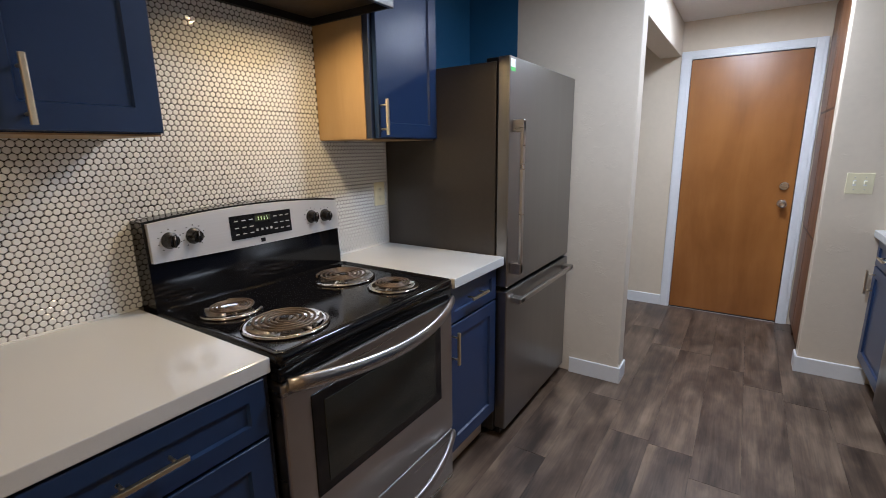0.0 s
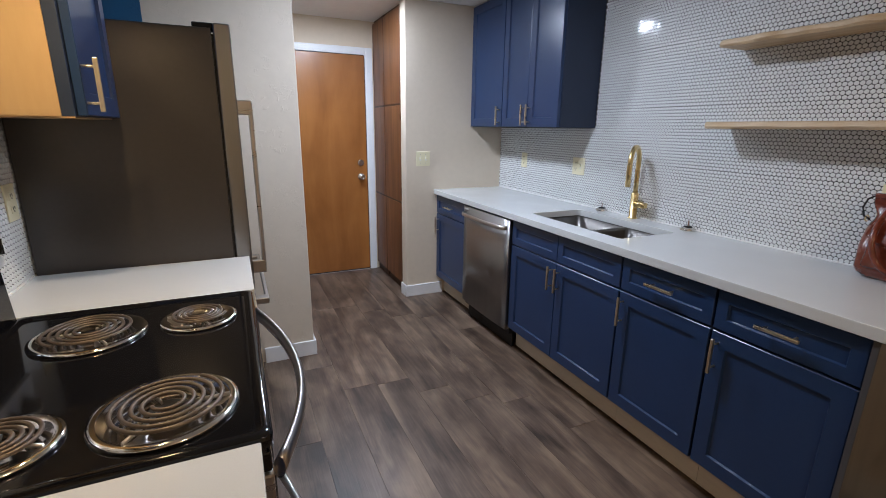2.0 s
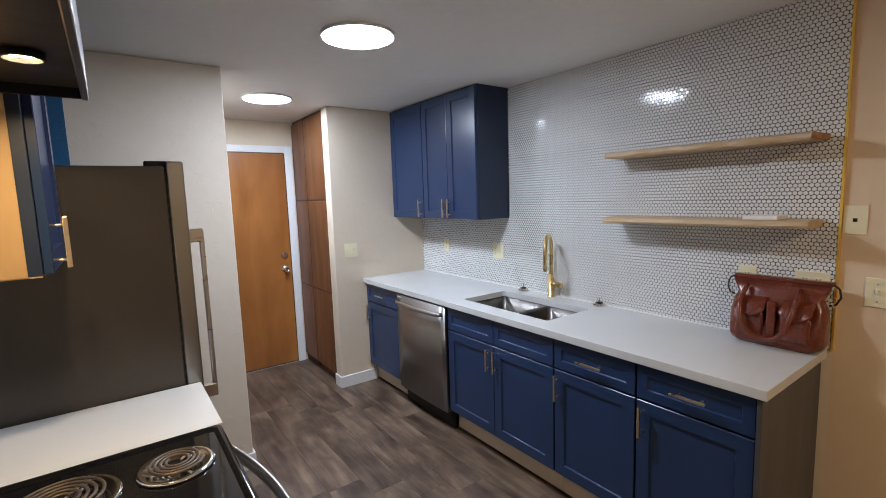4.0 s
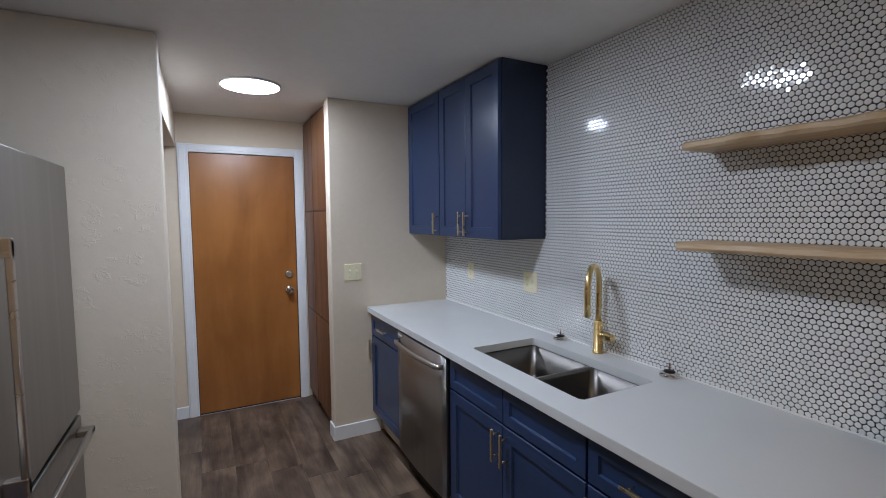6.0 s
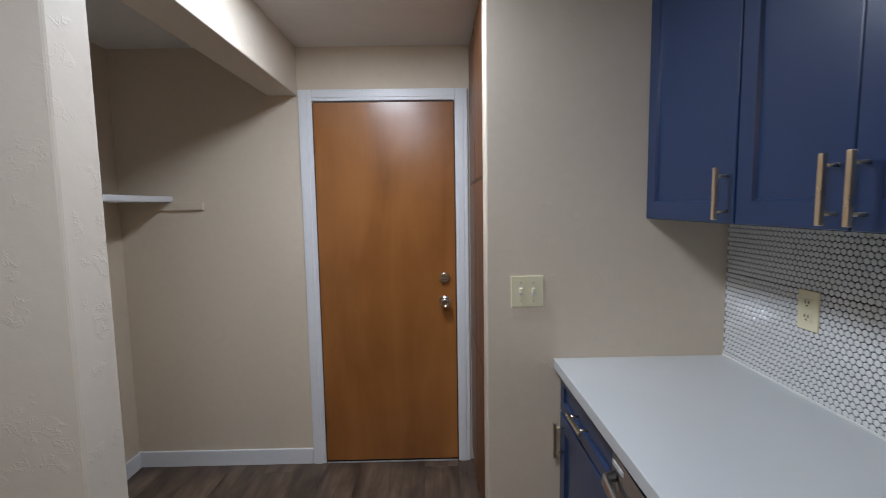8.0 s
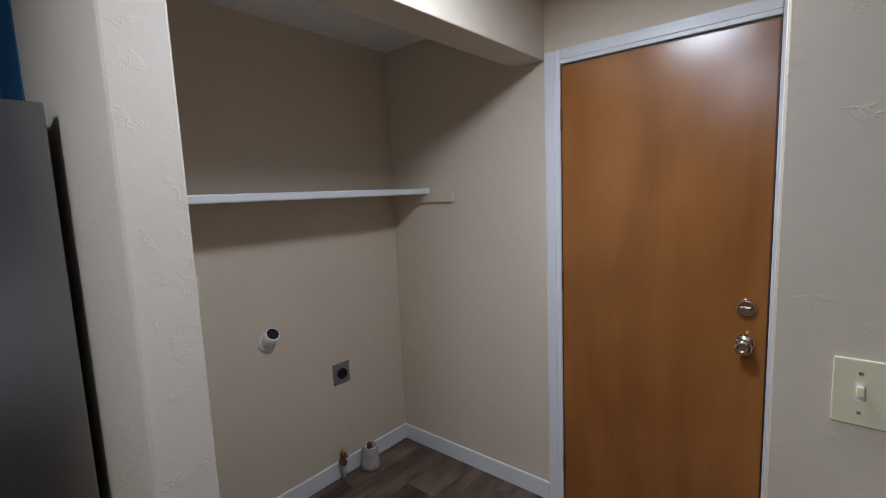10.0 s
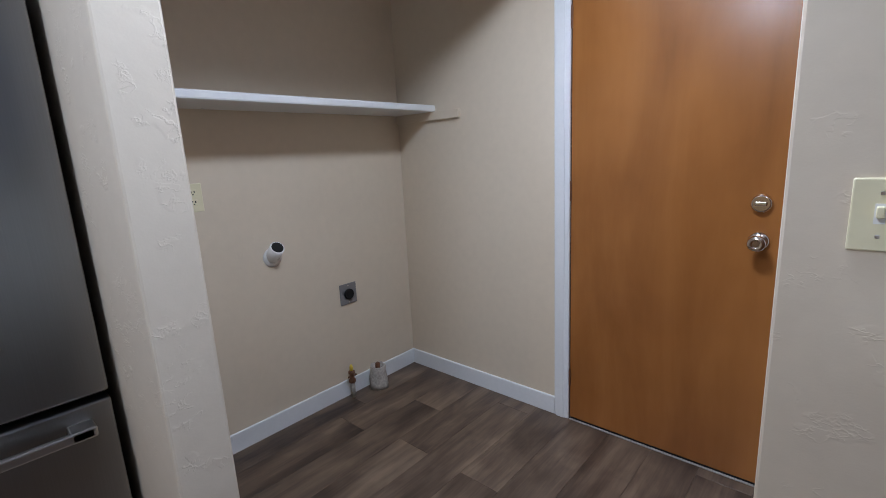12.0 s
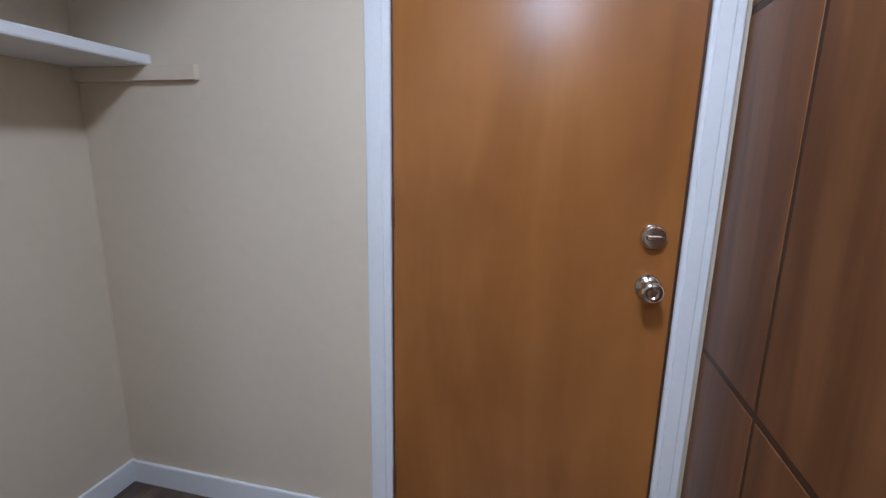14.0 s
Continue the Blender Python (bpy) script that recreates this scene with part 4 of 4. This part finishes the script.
def bow_handle(z, name, parent, lift):
    pts = []
    for i in range(21):
        k = i / 20 * 2 - 1
        pts.append((-0.631 - 0.078 * k * k, SY + 0.014 + (EY - SY - 0.028) * i / 20, z - lift * (1 - k * k)))
    return part(name, tube(bmesh.new(), pts, 0.0105, 16, squash=0.021), STEEL, parent, "bowed steel handle")


bow_handle(0.838, "handle", od, 0.018)
dr = part("drawer", boxed(-0.7810, -0.7200, SY + 0.003, EY - 0.003, 0.075, 0.298, 0.005), STEEL, stove, "stainless storage drawer")
bow_handle(0.285, "handle", dr, 0.020)
for y in (SY + 0.06, EY - 0.06):
    part("foot", turned(bmesh.new(), [(0.018, 0), (0.018, 0.03)], (-0.8180, y, 0), "z", 12), RUBBER, stove)
    part("foot", turned(bmesh.new(), [(0.018, 0), (0.018, 0.03)], (-1.30, y, 0), "z", 12), RUBBER, stove)

# ---- fridge ----
FY0, FY1 = 1.956, 2.795
FD = -0.697
fr = thing("refrigerator", (-1.03, 2.36, 0), "slate-sided stainless bottom-freezer refrigerator", "refrigerator")
part("body", boxed(-1.372, FD - 0.062, FY0, FY1, 0.03, 1.738, 0.003), SLATE, fr, "dark slate painted cabinet")
for z0, z1, nm in ((0.770, 1.756, "door"), (0.055, 0.750, "freezer_drawer")):
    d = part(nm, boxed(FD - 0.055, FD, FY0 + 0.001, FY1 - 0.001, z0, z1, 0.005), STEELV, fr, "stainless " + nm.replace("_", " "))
    bm = bmesh.new()
    if nm == "door":
        y = FY0 + 0.045
        box(bm, FD + 0.036, FD + 0.052, y - 0.012, y + 0.012, 0.835, 1.500, 0.004)
        box(bm, FD - 0.002, FD + 0.052, y - 0.013, y + 0.013, 1.452, 1.504, 0.004)
        box(bm, FD - 0.002, FD + 0.052, y - 0.013, y + 0.013, 0.830, 0.882, 0.004)
    else:
        z = 0.700
        box(bm, FD + 0.036, FD + 0.052, FY0 + 0.05, FY1 - 0.05, z - 0.012, z + 0.012, 0.004)
        box(bm, FD - 0.002, FD + 0.052, FY0 + 0.045, FY0 + 0.095, z - 0.013, z + 0.013, 0.004)
        box(bm, FD - 0.002, FD + 0.052, FY1 - 0.095, FY1 - 0.045, z - 0.013, z + 0.013, 0.004)
    part("handle", bm, STEEL, d, "square steel bar handle")
part("gasket", boxed(FD - 0.0625, FD - 0.0545, FY0 + 0.012, FY1 - 0.012, 0.07, 1.72), RUBBER, fr)
part("kick_grille", boxed(FD - 0.055, FD - 0.035, FY0 + 0.02, FY1 - 0.02, 0.012, 0.050), BLACKM, fr)
for y in (FY0 + 0.05, FY1 - 0.05):
    part("hinge_cover", boxed(FD - 0.12, FD - 0.03, y - 0.03, y + 0.03, 1.7355, 1.758, 0.004), BLACKM, fr)
    part("foot", turned(bmesh.new(), [(0.02, 0), (0.02, 0.035)], (FD - 0.09, y, 0), "z", 12), RUBBER, fr)
    part("foot", turned(bmesh.new(), [(0.02, 0), (0.02, 0.035)], (-1.30, y, 0), "z", 12), RUBBER, fr)
part("energy_sticker", boxed(FD - 0.0005, FD + 0.0008, FY0 + 0.006, FY0 + 0.05, 1.712, 1.744), PAPER, fr, "white sticker")
part("energy_sticker", boxed(FD - 0.0005, FD + 0.0010, FY0 + 0.006, FY0 + 0.05, 1.697, 1.712), GREENTAG, fr, "green sticker edge")


# ---- open shelves, bag ----
def plank_shelf(z, y0, y1, depth, seed, label, wave=1.0):
    ob = thing("wall_shelf", (XRT, (y0 + y1) / 2, z), label, "shelf", "open wall shelves")
    bm = bmesh.new()
    n = 40
    rows_ = []
    for i in range(n + 1):
        y = y0 + (y1 - y0) * i / n
        w = wave * 0.008 * noise.noise(Vector((y * (3 + 2 * wave), seed, 0))) + 0.004 * noise.noise(Vector((y * 17, seed, 2)))
        w2 = 0.004 * noise.noise(Vector((y * 8, seed, 5)))
        lip = wave * 0.004 * noise.noise(Vector((y * 9, seed, 9)))
        xf = XRT - depth + w
        rows_.append([bm.verts.new(p) for p in ((XRT, y, z), (xf + 0.008 + w2, y, z), (xf, y, z + 0.010 + lip), (xf + 0.002 + w2 + abs(lip), y, z + 0.024 + lip), (xf + 0.012 + 2 * abs(lip), y, z + 0.030), (XRT, y, z + 0.030))])
    for a, b in zip(rows_, rows_[1:]):
        for j in range(6):
            bm.faces.new((a[j], a[(j + 1) % 6], b[(j + 1) % 6], b[j]))
    bm.faces.new(rows_[0])
    bm.faces.new(rows_[-1][::-1])
    part("board", bm, PINE, ob)
    return ob


plank_shelf(1.424, 0.604, 1.515, 0.185, 1.0, "pale live-edge pine shelf on the tiled wall")
hs = plank_shelf(1.766, 0.612, 1.514, 0.170, 7.0, "upper pale live-edge pine shelf on tile", 3.2)
part("end_block", boxed(XRT - 0.165, XRT - 0.002, 0.597, 0.612, 1.769, 1.793, 0.003), PINEEND, hs, "darker sawn end")
solid("folded_paper", boxed(1.262, 1.385, 0.715, 0.845, 1.4545, 1.472, 0.003), PAPER, (1.32, 0.78, 1.4545), "small white flat booklet on the shelf", "booklet")


def leather_bag():
    """A slumped satchel with flap pockets, two loop handles and side rings."""
    y0, y1, x0, x1, h = 0.542, 0.888, 1.262, 1.400, 0.287
    ob = thing("leather_bag", ((x0 + x1) / 2, (y0 + y1) / 2, TOP), "glossy red-brown leather satchel on the worktop", "bag")
    bm = bmesh.new()
    levels = 20
    rings = []
    for i in range(levels + 1):
        k = i / levels
        foot = min(1.0, k / 0.14) ** 0.5
        dx = (x1 - x0) / 2 * max(0.17, (0.72 + 0.28 * foot) * (1.0 - 0.12 * k - 0.72 * max(0.0, k - 0.35) / 0.5))
        pinch = math.exp(-((k - 0.74) / 0.09) ** 2)
        dy = (y1 - y0) / 2 * (0.84 + 0.15 * foot - 0.11 * pinch + 0.02 * k)
        z = TOP + h * k + 0.002
        cx = (x0 + x1) / 2 + 0.020 * k
        ring = []
        for x, y in rounded_rect(cx - dx, cx + dx, 0.720 - dy, 0.720 + dy, min(dx, 0.045) * 0.98, 7):
            p = Vector((x, y, z))
            nz = (noise.noise(p * 14) * 0.012 + noise.noise(p * 34) * 0.005) * (0.4 if k > 0.85 else 1.0)
            ring.append(bm.verts.new(p + Vector((nz if i else 0, nz * 0.5, nz * 0.6 if i else 0))))
        rings.append(ring)
    for lo, hi in zip(rings, rings[1:]):
        for j in range(len(lo)):
            bm.faces.new((lo[j], lo[(j + 1) % len(lo)], hi[(j + 1) % len(lo)], hi[j])).smooth = True
    bm.faces.new(rings[0][::-1])
    bm.faces.new(rings[-1])
    part("body", bm, LEATHER, ob)
    for ya, yb in ((0.585, 0.690), (0.748, 0.852)):
        bm = boxed(x0 - 0.012, x0 + 0.03, ya, yb, TOP + 0.040, TOP + 0.150, 0.014, 3)
        bmesh.ops.subdivide_edges(bm, edges=[e for e in bm.edges if e.calc_length() > 0.05], cuts=4, use_grid_fill=True)
        for v in bm.verts:
            v.co.x += noise.noise(v.co * 26) * 0.008
            v.co.y += noise.noise(v.co * 22 + Vector((5, 0, 0))) * 0.006
        for f in bm.faces:
            f.smooth = True
        pk = part("pocket", bm, LEATHER, ob)
        bm = bmesh.new()
        rows_ = []
        for a in range(9):
            u = a / 8 * 2 - 1
            col = []
            for b in range(7):
                w = b / 6
                y = (ya + yb) / 2 + u * ((yb - ya) / 2 + 0.004)
                zt, zb = TOP + 0.205, TOP + 0.128 + 0.030 * u * u
                z = zt + (zb - zt) * w
                x = x0 + 0.038 - 0.062 * w ** 0.55 + 0.012 * u * u + noise.noise(Vector((y * 40, z * 40, ya))) * 0.005
                col.append((bm.verts.new((x, y, z)), bm.verts.new((x + 0.007, y, z + 0.001))))
            rows_.append(col)
        for p, q in zip(rows_, rows_[1:]):
            for b in range(6):
                bm.faces.new((p[b][0], q[b][0], q[b + 1][0], p[b + 1][0])).smooth = True
                bm.faces.new((p[b][1], p[b + 1][1], q[b + 1][1], q[b][1])).smooth = True
            bm.faces.new((p[6][0], q[6][0], q[6][1], p[6][1]))
        for col in (rows_[0], rows_[-1]):
            for b in range(6):
                bm.faces.new((col[b][0], col[b + 1][0], col[b + 1][1], col[b][1]))
        part("flap", bm, LEATHER, pk)
    part("centre_strap", boxed(x0 - 0.010, x0 + 0.02, 0.703, 0.735, TOP + 0.03, TOP + 0.20, 0.005, 3), LEATHER, ob)
    for xx, sag in ((x0 - 0.012, 0.205), (x0 + 0.122, 0.06)):
        pts = []
        for i in range(33):
            a = math.pi * i / 32
            c = math.cos(a)
            yy = 0.735 + 0.098 * (abs(c) ** 0.75) * (1 if c > 0 else -1)
            zz = TOP + 0.250 - sag * math.sin(a) ** 0.85
            pts.append((xx - 0.030 + 0.100 * max(0.0, (zz - TOP - 0.115) / 0.135) ** 2 if sag > 0.1 else xx, yy, zz))
        part("handle", tube(bmesh.new(), pts, 0.0095, 10), LEATHER, ob, "rolled leather loop handle")
    part("top_binding", boxed(1.333, 1.369, y0 - 0.004, y1 + 0.004, TOP + h - 0.012, TOP + h + 0.006, 0.006, 3), LEATHER, ob)
    for y in (y0 - 0.008, y1 + 0.008):
        o = 1 if y > 0.7 else -1
        part("side_strap", tube(bmesh.new(), [(1.345, y - 0.01 * o, TOP + h), (1.340, y + 0.014 * o, TOP + h - 0.018), (1.333, y + 0.020 * o, TOP + h - 0.050), (1.325, y + 0.008 * o, TOP + h - 0.078), (1.32, y - 0.012 * o, TOP + h - 0.086)], 0.0055, 8, squash=0.003), BLACKM, ob, "dark side strap")
        part("ring", tube(bmesh.new(), [(1.33 + 0.011 * math.cos(t), y, TOP + h - 0.085 + 0.011 * math.sin(t)) for t in np.linspace(0, 2 * math.pi, 14)[:-1]], 0.0022, 6, closed=True), BRASS, ob, "brass ring")


leather_bag()
solid("tile_edge_trim", boxed(XR - 0.016, XR - 0.0005, 0.545, 0.554, TOP, CEIL, 0.001), GOLD, (XR, 0.55, TOP), "thin gold metal trim at the tile's edge", "trim", kind="structure")

# ---- floor planks ----
floor = structure("floor", boxed(XL - 0.12, XR + 0.12, YBACK - 0.12, YD + 0.12, -0.10, -0.0035), BLACKM, "grey-brown wood-look vinyl plank floor", "floor")
PW, PL = 0.187, 1.22
rng = random.Random(4)
SEAM = -0.105                                        # one long joint of the floor
STARTS = {2: 1.965, -2: 2.620, -3: 1.940, 0: 2.30}   # end joints of some rows
for k in range(-7, 9):
    xa, xb = max(SEAM + k * PW, XL), min(SEAM + (k + 1) * PW, XR)
    y = STARTS.get(k, rng.uniform(0, 1.2)) - 5 * PL
    while y < YD:
        a, b = max(y, YBACK), min(y + PL, YD)
        if b - a > 0.02 and xb - xa > 0.02:
            ob = part("plank", boxed(xa + 0.0003, xb - 0.0003, a + 0.0003, b - 0.0003, -0.003, 0.0, 0.0007, 1), PLANK, floor)
            c = Vector(((xa + xb) / 2, (a + b) / 2, 0))
            for v in ob.data.vertices:
                v.co -= c
            ob.location = c
        y += PL

# ---- caulk where the tile meets the worktops ----
CAULK = mat("white_caulk", (0.72, 0.72, 0.70), 0.45, vary=0.06, fine=120, bump=0.15, bump_scale=60)
for a, b, c, d in ((XRT - 0.005, XRT + 0.003, 0.566, YS - 0.002), (XLT - 0.003, XLT + 0.005, 0.192, 0.755), (XLT - 0.003, XLT + 0.005, 1.537, 1.950)):
    structure("caulk_bead", boxed(a, b, c, d, TOP - 0.002, TOP + 0.0055, 0.002), CAULK, "thin white caulk bead along the worktop", "trim")

# ---- penny tiles ----
PITCH, SHEET = 0.0187, 0.303


def tile_field(name, side, x, y0, y1, z0, holes, near, label):
    """Glazed penny tiles in sheets on dark grout. side: the way that the wall faces; x: the tiles' outer face."""
    back = x - side * 0.011
    gx = x - side * 0.0022
    field = structure(name, boxed(*sorted((back, gx)), y0, y1, z0, CEIL), GROUT, label, "backsplash")
    n = 12
    r = PITCH / 2 - 0.00078

    lo_y, hi_y = y0, y1 - 0.0005

    def shape(cy, cz, tilt=(0.0, 0.0)):
        """Rings of one rounded, nearly round tile round (cy, cz), whose face may lean a little."""
        out = []
        for rr, dx in ((r, -0.0045), (r, -0.0012), (r - 0.0014, 0.0)):
            for i in range(n):
                a, q = 2 * math.pi * i / n, rr * (1.025 if i % 2 else 1.0)
                lean_ = (tilt[0] * math.cos(a) + tilt[1] * math.sin(a)) * q if dx > -0.003 else 0.0
                out.append((x + side * (dx + lean_), min(max(cy + q * math.cos(a), lo_y), hi_y), min(cz + q * math.sin(a), CEIL - 0.0005)))
        return out
    faces = []
    for k in (0, 1):
        for i in range(n):
            q = (k * n + i, k * n + (i + 1) % n, (k + 1) * n + (i + 1) % n, (k + 1) * n + i)
            faces.append(q if side > 0 else q[::-1])
    cap = tuple(range(2 * n, 3 * n))
    faces.append(cap if side > 0 else cap[::-1])
    lo_y, hi_y = -1, 1
    free = shape(0, 0)
    lo_y, hi_y = y0, y1 - 0.0005
    me = bpy.data.meshes.new("tile")
    me.from_pydata([(a, b, c) for a, b, c in free], [], faces)
    for p in me.polygons:
        p.use_smooth = False
    me.materials.append(TILEM)
    verts, polys, single = [], [], 0
    jig = random.Random(side + 5)
    rowh = PITCH * math.sqrt(3) / 2
    per = round(SHEET / rowh)
    z, row = z0 + r + 0.002, 0
    while z < CEIL:
        y, i = y0 + 0.001 - (row % 2) * PITCH / 2 + PITCH / 2, 0
        while y < y1 + r * 0.5:
            sh = (row // per * 7 + i // 16 * 3) % 5
            cy = y + (sh - 2) * 0.0001 + jig.uniform(-0.0003, 0.0003)
            cz = z + ((i // 16 * 5 + row // per) % 3 - 1) * 0.00015 + jig.uniform(-0.0003, 0.0003)
            if not any(a < cy < b and c < cz < d for a, b, c, d in holes):
                if single < 300 and near[0] < cy < near[1] and near[2] < cz < near[3]:
                    ob = new("tile", me)
                    ob.parent, ob.location = field, (0, cy, cz)
                    ob.rotation_euler = (0, jig.gauss(0, 0.0003), jig.gauss(0, 0.0003))
                    single += 1
                else:
                    k = len(verts)
                    verts += shape(cy, cz, (jig.gauss(0, 0.007), jig.gauss(0, 0.007)))
                    polys += [tuple(k + j for j in f) for f in faces]
            y += PITCH
            i += 1
            if i % 16 == 0:
                y += 0.0003
        z += rowh
        row += 1
        if row % per == 0:
            z += 0.0010
    me2 = bpy.data.meshes.new("tiles")
    me2.from_pydata(verts, [], polys)
    me2.materials.append(TILEM)
    ob = new("tiles", me2)
    ob.parent = field
    tagged(ob, kind="stuff")
    return field


tile_field("backsplash_east", -1, XRT, 0.555, YS, TOP + 0.001, [(2.414, 3.7, UZ, 3)], (1.5, 2.1, 0.93, 1.35), "white penny tile wall with charcoal grout above the sink")
tile_field("backsplash_west", 1, XLT, 0.19, 2.0, TOP + 0.001, [(0.0, 0.754, 1.43, 3), (1.534, 2.1, 1.43, 3), (0.754, 1.534, 1.875, 3)], (0.75, 1.25, 1.18, 1.6), "white penny tile wall with charcoal grout behind the stove")
